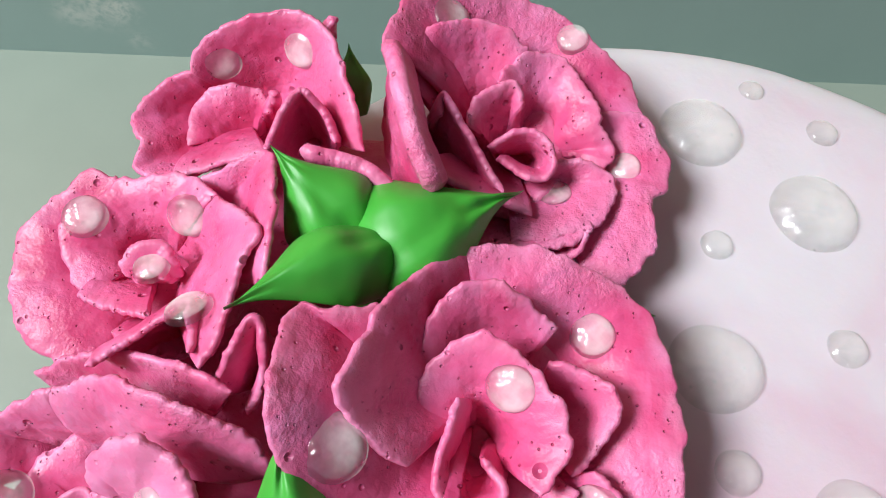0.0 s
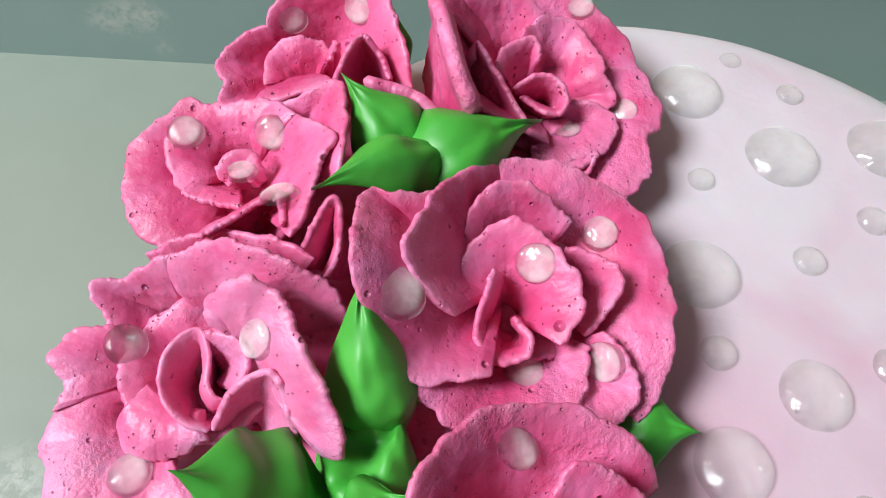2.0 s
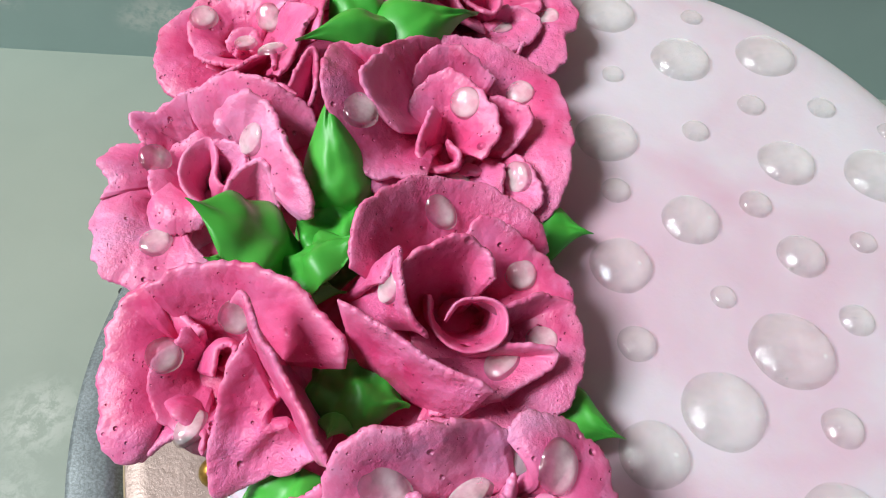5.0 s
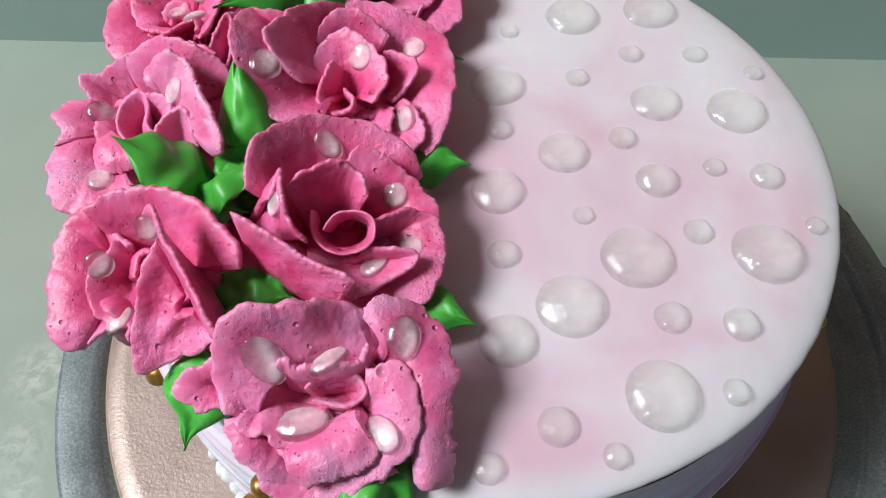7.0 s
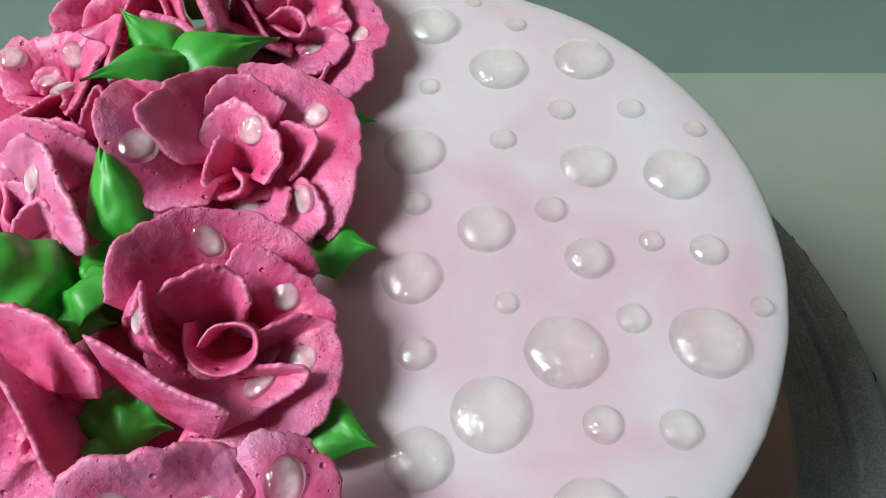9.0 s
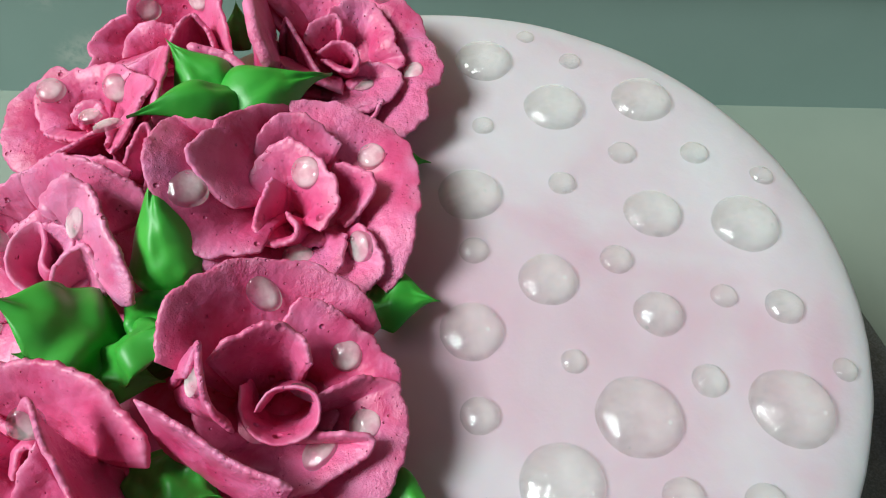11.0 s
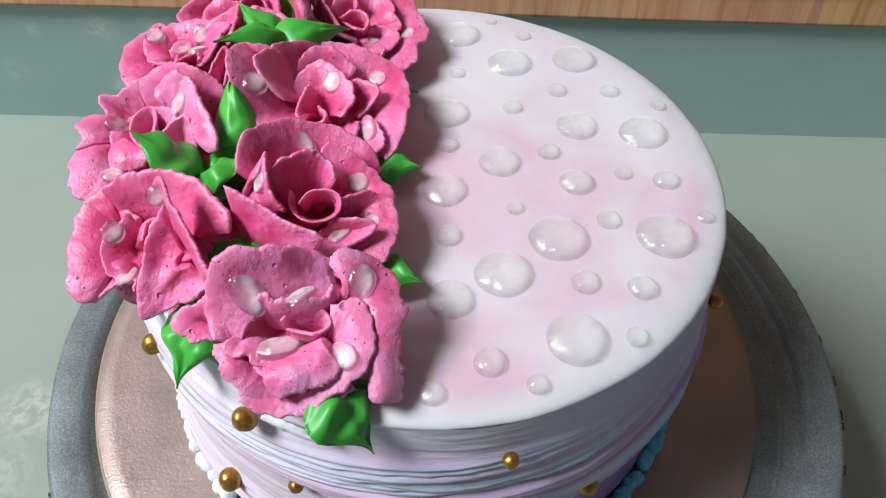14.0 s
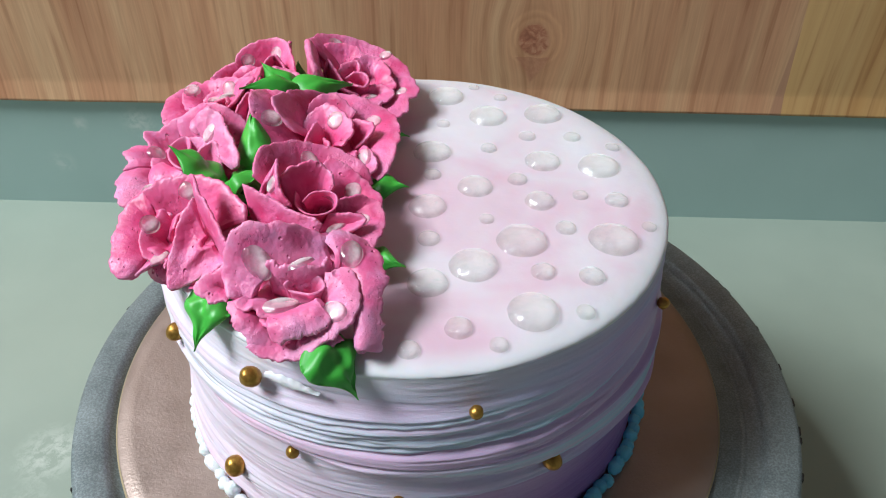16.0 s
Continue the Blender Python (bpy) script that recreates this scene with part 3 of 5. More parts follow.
# piped beads round the foot
bm = bmesh.new()
bmesh.ops.create_uvsphere(bm, u_segments=14, v_segments=9, radius=1.0)
for v in bm.verts:
    v.co.x *= 1.0 + 0.25 * v.co.z
    v.co += 0.16 * Vector((noise.noise(v.co * 2), noise.noise(v.co * 2 + Vector((5, 0, 0))), noise.noise(v.co * 2 + Vector((0, 5, 0)))))
bead_mesh = bpy.data.meshes.new("bead")
bm.to_mesh(bead_mesh)
bm.free()
bead_mesh.materials.append(BORDER)
bead_mesh.polygons.foreach_set("use_smooth", [True] * len(bead_mesh.polygons))
for n in range(132):
    a = 2 * math.pi * (n + rng.uniform(-0.3, 0.3)) / 132
    s = rng.uniform(0.0021, 0.0030)
    bead = new("bead", bead_mesh)
    bead.parent = cake
    r = 0.0945 + rng.uniform(-0.0006, 0.0006)
    bead.matrix_basis = Matrix.LocRotScale((r * math.cos(a), r * math.sin(a), s * 0.8), Euler((rng.uniform(-0.4, 0.4), rng.uniform(-0.4, 0.4), a)), (s, s * rng.uniform(1.1, 1.45), s * rng.uniform(0.9, 1.25)))


# ---- gold pearls on the side ----
PEARLS = [(-145.7, 176.2, 3.1), (-117.9, 189.5, 3.2), (-129.8, 130.8, 3.8), (-111.8, 159.3, 2.1), (-77.0, 186.3, 2.1), (-60.0, 151.2, 3.2), (-34.5, 151.3, 1.8), (-21.5, 177.5, 2.2), (-91.1, 144.0, 2.2)]
for az, z, r in PEARLS:
    a = radians(az)
    bm = bmesh.new()
    bmesh.ops.create_uvsphere(bm, u_segments=28, v_segments=18, radius=r / 1000)
    for v in bm.verts:
        v.co *= 1 + 0.10 * noise.noise(v.co * (0.9 / (r / 1000)) + Vector((az, z, 0))) + 0.02 * noise.noise(v.co * 900)
    data = bpy.data.meshes.new("gold_pearl")
    bm.to_mesh(data)
    bm.free()
    data.materials.append(GOLD)
    data.polygons.foreach_set("use_smooth", [True] * len(data.polygons))
    pearl = tagged(new("gold_pearl", data), "gold sugar pearl pressed into the cake's side", "sugar pearl", "gold pearls on the cake")
    pearl.location = ((0.0918 + r * 0.0005) * math.cos(a), (0.0918 + r * 0.0005) * math.sin(a), z / 1000)


def cream_smear():
    """A thin torn lick of white cream on the side, drawn out beside a pearl."""
    verts, faces, nu, nv = [], [], 26, 9
    for under in (0, 1):
        for i in range(nu):
            t = i / (nu - 1)
            a = radians(-115.6 + 11.0 * t)
            wide = 0.0022 * math.sin(math.pi * min(1.0, t * 1.05 + 0.06)) ** 0.6 * (1 + 0.5 * noise.noise((t * 7, 1.0, 0)))
            for j in range(nv):
                s2 = -1 + 2 * j / (nv - 1)
                z = 0.1905 - 0.0010 * t + s2 * wide + 0.0006 * noise.noise((t * 9, s2, 3.0))
                r = 0.0908 + (0.0 if under else 0.0012 * (1 - s2 * s2) + 0.0004 * noise.noise((t * 14, s2 * 3, 5.0)))
                verts.append((r * math.cos(a), r * math.sin(a), z))
    faces = grid_faces(nu, nv, 0, True) + grid_faces(nu, nv, nu * nv)
    tagged(mesh_object("cream_smear", verts, faces, ICING_TOP), "torn lick of white cream beside a gold pearl", "cream smear")


cream_smear()


# ---- clear gel drops ----
def dome(radius, height, seed, oval=1.0, turn=0.0, closed=False):
    """A drop that rests on its flat foot: rounded shoulders, uneven outline."""
    verts, faces, rings, steps = [(0, 0, height)], [], 9, 32
    for k in range(1, rings + 1):
        s = k / rings
        for i in range(steps):
            a = 2 * math.pi * i / steps
            edge = radius * (1 + 0.05 * noise.noise((math.cos(a) * 1.3, math.sin(a) * 1.3, seed * 3.7)))
            x, y = edge * s * math.cos(a) * oval, edge * s * math.sin(a) / oval
            x, y = x * math.cos(turn) - y * math.sin(turn), x * math.sin(turn) + y * math.cos(turn)
            h = height * max(0.0, 1 - s * s) ** 0.56 * (1 + 0.07 * noise.noise((x * 300, y * 300, seed)))
            verts.append((x, y, h - (0.0002 if k == rings else 0)))
    for i in range(steps):
        faces.append((0, 1 + i, 1 + (i + 1) % steps))
    for k in range(rings - 1):
        for i in range(steps):
            m, a, b = (i + 1) % steps, 1 + k * steps, 1 + (k + 1) * steps
            faces.append((a + i, b + i, b + m, a + m))
    if closed:
        faces.append(tuple(1 + (rings - 1) * steps + i for i in range(steps))[::-1])
    return verts, faces


BUBBLES = [(0.0266, 0.0506, 0.0079), (0.0495, 0.0544, 0.008), (0.0046, 0.022, 0.0076), (0.0465, 0.0175, 0.0069), (0.0675, 0.0151, 0.0079), (0.0208, -0.0011, 0.0066), (0.0041, -0.0137, 0.0069), (0.0359, -0.0318, 0.0086), (0.0663, -0.0294, 0.0085), (0.02, -0.045, 0.0081), (0.0058, -0.0537, 0.0066), (0.0372, -0.0651, 0.0079), (0.0091, 0.0674, 0.0078)]
BUBBLES += [(0.0083, 0.0437, 0.0029), (0.0419, 0.0357, 0.0035), (0.0598, 0.0363, 0.0036), (0.075, 0.0299, 0.003), (0.0263, 0.0257, 0.0034), (0.0051, 0.0061, 0.0035), (0.0363, 0.0044, 0.0038), (0.0583, -0.0044, 0.003), (0.0708, -0.0068, 0.0043), (0.0434, -0.0091, 0.0054), (0.0245, -0.0203, 0.0028), (0.0511, -0.0241, 0.0037), (0.0797, -0.0209, 0.0027), (0.0053, -0.0319, 0.004), (0.0416, -0.0473, 0.0041), (0.0566, -0.0483, 0.0042), (0.0528, -0.0636, 0.0031), (0.0154, -0.0722, 0.0043), (0.0268, -0.0776, 0.0029), (0.0016, -0.0808, 0.0034), (0.0211, 0.0784, 0.0026), (0.0324, 0.0685, 0.0031)]
for n, (x, y, r) in enumerate(BUBBLES):
    verts, faces = dome(r, r * (0.42 if r > 0.0062 else 0.56), n)
    big = r > 0.0062
    drop = mesh_object("gel_drop", verts, faces, GEL)
    drop.location = (x, y, top_z(x, y) - 0.0001)
    tagged(drop, "large flat clear gel drop on the white icing" if big else "small domed clear gel drop on the white icing", "gel drop", "gel drops on the icing")


# ---- buttercream roses ----
def curve_through(points, count):
    """Even samples of a smooth curve through the points."""
    p = np.array(points, float)
    p = np.vstack([2 * p[0] - p[1], p, 2 * p[-1] - p[-2]])
    fine = []
    for i in range(1, len(p) - 2):
        for s in np.linspace(0, 1, 24, endpoint=(i == len(p) - 3)):
            a, b, c, d = p[i - 1], p[i], p[i + 1], p[i + 2]
            fine.append(0.5 * (2 * b + (c - a) * s + (2 * a - 5 * b + 4 * c - d) * s * s + (3 * b - a - 3 * c + d) * s ** 3))
    fine = np.array(fine)
    run = np.r_[0, np.cumsum(np.linalg.norm(np.diff(fine, axis=0), axis=1))]
    want = np.linspace(0, run[-1], count)
    return np.stack([np.interp(want, run, fine[:, k]) for k in range(3)], 1)


def petal(edge, base, keep=0.3, bow=0.0, thick=1.7):
    """A piped petal: its rim, its foot (a point with a width, or a line), its bulge and its thickness, in millimetres."""
    return edge, base, keep, bow, thick


def petal_mesh(edge, base, keep, bow, thick, axis, seed, rough=1.0):
    nu, nv = 130, 26
    rim, base = curve_through(edge, nu), np.array(base, float)
    if base.ndim == 2:
        foot = curve_through(base, nu)
    else:
        foot = base + keep * (rim - rim.mean(0)) * (1, 1, 0.25)
    # ragged rim
    run = np.r_[0, np.cumsum(np.linalg.norm(np.diff(rim, axis=0), axis=1))]
    rags, shift = [], []
    for i in range(nu):
        calm = min(1.0, np.linalg.norm(rim[i] - foot[i]) / 6.0)
        rag = 0.55 * noise.noise((run[i] * 0.33, seed * 7.1, 0.0)) + 0.20 * noise.noise((run[i] * 0.95, seed * 3.3, 4.0)) + 0.10 * noise.noise((run[i] * 1.8, seed * 1.3, 9.0))
        way = rim[i] - foot[i]
        rag *= calm * (0.35 if thick < 1.6 else min(1.0, 2.4 / thick))
        shift.append(rag * rough)
        rags.append(way / (np.linalg.norm(way) + 1e-6) * rag * rough)
    v = np.linspace(0, 1, nv)[None, :, None]
    sheet = foot[:, None] + (rim - foot)[:, None] * v
    sheet = sheet + np.array(rags)[:, None] * v ** 3
    du = np.gradient(sheet, axis=0)
    dv = np.gradient(sheet, axis=1)
    n = np.cross(du, dv)
    n /= np.linalg.norm(n, axis=2, keepdims=True) + 1e-9
    inside = np.array([axis[0], axis[1], 40.0]) - sheet.mean((0, 1))
    if (n.mean((0, 1)) @ inside) < 0:
        n = -n
    wrap = np.pad(n, ((9, 9), (0, 0), (0, 0)), mode="edge")
    n = sum(wrap[k:k + nu] for k in range(19))
    n /= np.linalg.norm(n, axis=2, keepdims=True) + 1e-9
    reach = v + (np.array(shift) / (np.linalg.norm(rim - foot, axis=1) + 1e-6))[:, None, None] * v ** 3
    sheet = sheet + n * bow * np.sin(math.pi * np.minimum(reach, 1.05)) - n * 0.7 * np.clip((reach - 0.72) / 0.28, 0, 1.6) ** 2
    for i in range(nu):
        for j in range(nv):
            q = sheet[i, j]
            sheet[i, j] = q + n[i, j] * (0.30 * noise.noise((q[0] * 0.20, q[1] * 0.28, q[2] * 0.28 + seed)) + 0.13 * noise.noise((q[0] * 0.8, q[1] * 0.8, q[2] * 0.8)))
    du, dv = np.gradient(sheet, axis=0), np.gradient(sheet, axis=1)
    n2 = np.cross(du, dv)
    n2 /= np.linalg.norm(n2, axis=2, keepdims=True) + 1e-9
    if (n2 * n).sum() < 0:
        n2 = -n2
    wrap = np.pad(n2, ((7, 7), (0, 0), (0, 0)), mode="edge")
    n2 = sum(wrap[k:k + nu] for k in range(15))
    n2 /= np.linalg.norm(n2, axis=2, keepdims=True) + 1e-9
    ends = np.minimum(np.arange(nu), np.arange(nu)[::-1])[:, None, None] / 5.0
    wide = thick * 0.5 * (1.35 - 0.72 * v ** 1.6) * np.clip(0.45 + 0.55 * ends, 0, 1)
    front, back = sheet + n2 * wide, sheet - n2 * wide
    out = (sheet[:, -1] - sheet[:, -2]) / (np.linalg.norm(sheet[:, -1] - sheet[:, -2], axis=1, keepdims=True) + 1e-9) * wide[:, -1]
    wrap = np.pad(out, ((8, 8), (0, 0)), mode="edge")
    out = sum(wrap[k:k + nu] for k in range(17)) / 17
    lift = n2[:, -1] * wide[:, -1]
    caps = [sheet[:, -1] + 0.62 * out + 0.72 * lift, sheet[:, -1] + 0.90 * out, sheet[:, -1] + 0.62 * out - 0.72 * lift]
    verts = np.concatenate([front.reshape(-1, 3), back.reshape(-1, 3), *caps]) / 1000
    verts[:, 2] += TOP
    size = nu * nv
    faces = grid_faces(nu, nv) + grid_faces(nu, nv, size, True)
    for i in range(nu - 1):
        rows = [(i * nv + nv - 1, nv), (2 * size + i, 1), (2 * size + nu + i, 1), (2 * size + 2 * nu + i, 1), (size + i * nv + nv - 1, nv)]
        for (a, up), (b, down) in zip(rows, rows[1:]):
            faces.append((a, a + up, b + down, b))
        d = i * nv
        faces.append((d + nv, d, size + d, size + d + nv))
    for j in range(nv - 1):
        faces.append((j, j + 1, size + j + 1, size + j))
        k = (nu - 1) * nv + j
        faces.append((k + 1, k, size + k, size + k + 1))
    faces += [(nv - 1, 2 * size, 2 * size + nu, 2 * size + 2 * nu, size + nv - 1), (size - 1, 2 * size - 1, 2 * size + 3 * nu - 1, 2 * size + 2 * nu - 1, 2 * size + nu - 1)]
    paleness = (np.clip((np.broadcast_to(v, (nu, nv, 1)) - 0.80) / 0.20, 0, 1) ** 2).reshape(-1)
    return verts, faces, np.concatenate([paleness, paleness, np.ones(3 * nu)])


rose_points, rose_faces = [], []


def petal_object(verts, faces, paleness, inverse, mat, thing):
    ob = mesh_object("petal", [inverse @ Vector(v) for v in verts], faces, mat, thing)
    ob.data.attributes.new("rim", "FLOAT", "POINT").data.foreach_set("value", paleness)


def rose(label, petals, mat=None):
    mat = mat or (PALE_PINK if "pale" in label else PINK)
    feet = np.array([np.atleast_2d(p[1]).mean(0) for p in petals])
    axis = feet.mean(0)
    thing = empty("buttercream_rose", (axis[0] / 1000, axis[1] / 1000, TOP), label, "rose", "roses on the cake")
    inverse = thing.matrix_world.inverted()
    for n, p in enumerate(petals):
        verts, faces, paleness = petal_mesh(*p, axis, n + len(rose_points) * 0.01, 1.7 if mat == PALE_PINK else 1.35)
        start = len(rose_points)
        rose_points.extend(Vector(v) for v in verts)
        rose_faces.extend(tuple(k + start for k in f) for f in faces)
        petal_object(verts, faces, paleness, inverse, mat, thing)
    # low outer petals and the cream mound that all stand on
    reach = max(10.0, 1.0 * float(np.median([np.linalg.norm(np.array(p[0]).mean(0)[:2] - axis[:2]) for p in petals])))
    verts, faces = dome(reach / 1000, 0.0072, axis[0], closed=True)
    mesh_object("mound", verts, faces, mat, thing)
    for n in range(5):
        a = n * 1.2566 + axis[0]
        ring = [(axis[0] + 0.82 * reach * math.cos(a + k), axis[1] + 0.82 * reach * math.sin(a + k), 9.5 + 1.2 * math.cos(5 * k)) for k in (-0.8, -0.4, 0.0, 0.4, 0.8)]
        foot = (axis[0] + 0.35 * reach * math.cos(a), axis[1] + 0.35 * reach * math.sin(a), 1.5)
        verts, faces, paleness = petal_mesh(ring, foot, 0.45, 1.0, 2.0, axis, n + 0.37 + axis[1])
        petal_object(verts, faces, paleness, inverse, mat, thing)


rose("wide-open bright pink buttercream rose at the cake's back", [
    petal([(-77.1, 45.8, 12.4), (-85.3, 48.0, 10.4), (-85.8, 53.2, 11.4), (-87.8, 57.5, 11.4), (-83.6, 61.8, 13.4), (-78.4, 63.3, 15.4)], (-73.6, 61.3, 4.4), 0.25, -1, 1.7),
    petal([(-78.3, 62.7, 15.4), (-77.5, 64.7, 18.4), (-72.8, 66.7, 21.4), (-66.5, 68.0, 23.4), (-61.2, 67.5, 24.4), (-57.1, 64.1, 24.4), (-54.6, 57.4, 23.4), (-52.5, 51.8, 21.4), (-51.2, 47.7, 17.4)], (-67.1, 63.9, 5.4), 0.2, -1, 1.7),
    petal([(-77.2, 51.8, 12.4), (-77.5, 57.6, 13.4), (-73.1, 60.7, 15.4), (-68.9, 60.9, 14.4), (-66.2, 59.2, 13.4)], (-70.6, 57.4, 7.4), 0.3, 0.3, 1.7),
    petal([(-65.0, 45.2, 20.4), (-63.0, 50.6, 22.4), (-60.1, 54.8, 23.4), (-56.5, 53.2, 21.4), (-53.9, 48.9, 18.4)], (-59.9, 55.8, 6.4), 0.5, 0, 1.7),
    petal([(-78.9, 44.1, 15.4), (-73.6, 44.8, 17.4), (-68.2, 45.4, 19.4), (-63.9, 45.1, 21.4)], (-73.8, 58.6, 6.4), 0.5, 0, 1.7),
    petal([(-58.4, 67.0, 21.4), (-57.4, 68.4, 22.4), (-56.3, 69.9, 22.4), (-56.1, 68.0, 20.4)], (-60.8, 73.9, 9.4), 0.4, 0, 1.7),
    petal([(-66.5, 56.7, 14.4), (-66.1, 58.7, 15.9), (-64.9, 59.6, 16.4), (-64.7, 57.7, 15.4)], (-67.1, 60.5, 7.4), 0.8, 0, 1.7),
])
rose("full pink buttercream rose with a pitted thick upright petal", [
    petal([(-46.6, 61.3, 26.4), (-45.6, 57.0, 27.9), (-44.6, 51.0, 28.4), (-42.9, 44.5, 27.4), (-41.0, 40.6, 25.4), (-39.5, 38.6, 22.4)], (-44.2, 52.8, 8.4), 0.6, 0.6, 4.6),
    petal([(-47.6, 61.4, 25.4), (-46.2, 67.0, 25.4), (-43.0, 73.6, 24.4), (-35.2, 78.8, 21.4), (-25.4, 79.3, 18.4), (-18.5, 76.9, 16.4), (-13.0, 71.5, 15.4), (-8.3, 67.4, 13.4), (-6.4, 61.4, 11.4)], (-26.9, 63.6, 3.4), 0.3, 1.8, 1.7),
    petal([(-44.0, 59.3, 19.4), (-43.8, 64.3, 21.4), (-40.6, 67.9, 22.4), (-34.3, 70.7, 21.4), (-29.3, 70.1, 20.4), (-25.5, 68.1, 18.4)], (-34.2, 61.4, 7.4), 0.35, 0, 1.7),
    petal([(-29.4, 61.7, 17.4), (-27.8, 65.1, 17.9), (-23.9, 68.1, 17.4), (-19.2, 67.2, 16.4), (-15.7, 61.8, 15.4), (-14.5, 56.9, 14.4), (-12.1, 53.9, 12.4), (-13.9, 51.2, 11.4)], (-23.2, 60.0, 4.4), 0.3, 1, 1.7),
    petal([(-34.2, 54.2, 15.4), (-33.2, 57.9, 17.4), (-28.4, 60.9, 18.4), (-27.1, 58.4, 15.4)], (-29.0, 58.7, 7.4), 0.6, 0, 1.7),
    petal([(-40.2, 54.3, 18.4), (-38.9, 57.1, 20.9), (-35.2, 52.1, 19.4), (-32.4, 47.2, 17.9), (-29.4, 42.7, 16.4)], (-39.3, 54.9, 6.4), 0.5, 0, 1.7),
    petal([(-31.6, 50.2, 15.4), (-28.9, 51.7, 16.4), (-25.1, 52.1, 16.9), (-22.8, 49.7, 16.4), (-23.6, 46.8, 14.9), (-27.0, 47.4, 14.9), (-30.2, 49.6, 15.4)], (-25.5, 55.0, 6.4), 0.85, 0, 1.7),
    petal([(-42.0, 45.2, 20.4), (-37.6, 43.6, 18.4), (-32.5, 42.2, 16.4), (-25.0, 41.5, 12.9)], (-31.2, 54.8, 5.4), 0.5, 0, 1.7),
    petal([(-23.6, 49.1, 12.4), (-16.6, 50.1, 12.9), (-12.4, 46.9, 11.9), (-15.6, 41.5, 11.4), (-21.9, 38.3, 11.4), (-28.3, 37.4, 11.4)], (-25.5, 51.2, 4.4), 0.25, 1, 1.7),
    petal([(-12.7, 60.7, 11.9), (-6.4, 60.8, 11.4), (-3.2, 55.4, 10.9), (-3.2, 49.3, 10.4), (-5.9, 45.8, 10.4), (-6.4, 38.5, 9.4), (-10.9, 33.0, 8.4), (-16.1, 32.4, 6.4)], (-17.3, 53.2, 1.9), 0.3, 2, 1.7),
    petal([(-35.4, 34.9, 12.4), (-28.8, 36.0, 11.4), (-20.2, 37.4, 11.4), (-15.7, 40.5, 11.4), (-17.3, 36.6, 9.4), (-21.0, 34.6, 7.4)], (-24.7, 46.4, 3.4), 0.4, 0, 1.7),
    petal([(-58.8, 44.6, 22.4), (-53.7, 44.2, 21.9), (-49.3, 42.8, 20.9), (-45.6, 39.9, 19.9), (-42.8, 38.1, 17.4)], (-49.4, 43.1, 7.4), 0.6, 0, 3.8),
])
rose("round pink buttercream rose with a small bud centre", [
    petal([(-85.9, 15.8, 6.4), (-90.0, 17.1, 8.4), (-95.8, 20.8, 9.9), (-98.8, 27.6, 11.4), (-98.1, 35.0, 12.9), (-94.0, 40.4, 14.4), (-90.2, 42.6, 15.4), (-84.4, 42.0, 15.4)], (-84.6, 36.7, 3.4), 0.3, 3, 1.7),
    petal([(-87.4, 25.5, 12.9), (-91.3, 31.8, 14.4), (-89.9, 35.8, 16.4), (-84.0, 40.4, 17.4), (-76.5, 40.8, 19.4), (-70.2, 37.0, 20.9)], (-81.1, 35.3, 7.4), 0.3, 1.6, 1.7),
    petal([(-70.1, 36.6, 21.4), (-63.4, 30.0, 25.4), (-64.9, 24.7, 24.4), (-66.6, 15.8, 23.4), (-68.4, 12.6, 22.9)], (-75.8, 31.1, 8.4), 0.4, 0, 1.7),
    petal([(-82.7, 14.1, 19.4), (-78.2, 16.6, 20.4), (-73.5, 20.2, 20.9), (-70.2, 21.5, 21.4), (-68.4, 14.3, 22.4)], (-76.7, 21.1, 6.4), 0.5, 1, 1.7),
    petal([(-87.8, 25.8, 14.4), (-83.4, 23.4, 15.4), (-77.1, 21.8, 16.4)], (-83.5, 31.4, 7.4), 0.6, 0, 1.7),
    petal([(-81.4, 28.2, 13.4), (-81.2, 29.2, 15.9), (-79.7, 30.5, 17.4), (-77.3, 30.9, 17.4), (-75.6, 29.4, 16.4), (-75.8, 28.1, 13.9)], (-79.1, 30.6, 11.9), 0.6, 0.8, 2.2),
    petal([(-81.2, 28.1, 12.9), (-79.9, 28.4, 15.4), (-77.9, 28.5, 16.4), (-76.3, 28.6, 14.9), (-75.9, 27.9, 12.9)], (-79.2, 30.3, 9.9), 0.7, 0.6, 2.2),
    petal([(-92.7, 15.8, 9.9), (-85.1, 16.9, 14.9), (-75.8, 15.7, 18.4), (-67.4, 12.8, 20.4), (-63.9, 10.9, 19.4)], (-78.8, 17.4, 1.9), 0.7, -3, 1.7),
    petal([(-66.2, 10.4, 17.4), (-64.0, 14.3, 22.4), (-61.4, 17.2, 24.4), (-61.2, 11.9, 20.4), (-63.8, 9.7, 13.4)], (-61.8, 17.4, 5.4), 0.5, 0, 1.7),
    petal([(-74.1, 40.7, 17.4), (-68.6, 42.2, 20.4), (-63.6, 42.5, 23.4), (-61.8, 35.3, 25.4), (-61.6, 27.8, 25.4), (-62.1, 22.9, 23.4)], (-72.9, 36.2, 7.4), 0.4, 0, 1.7),
])
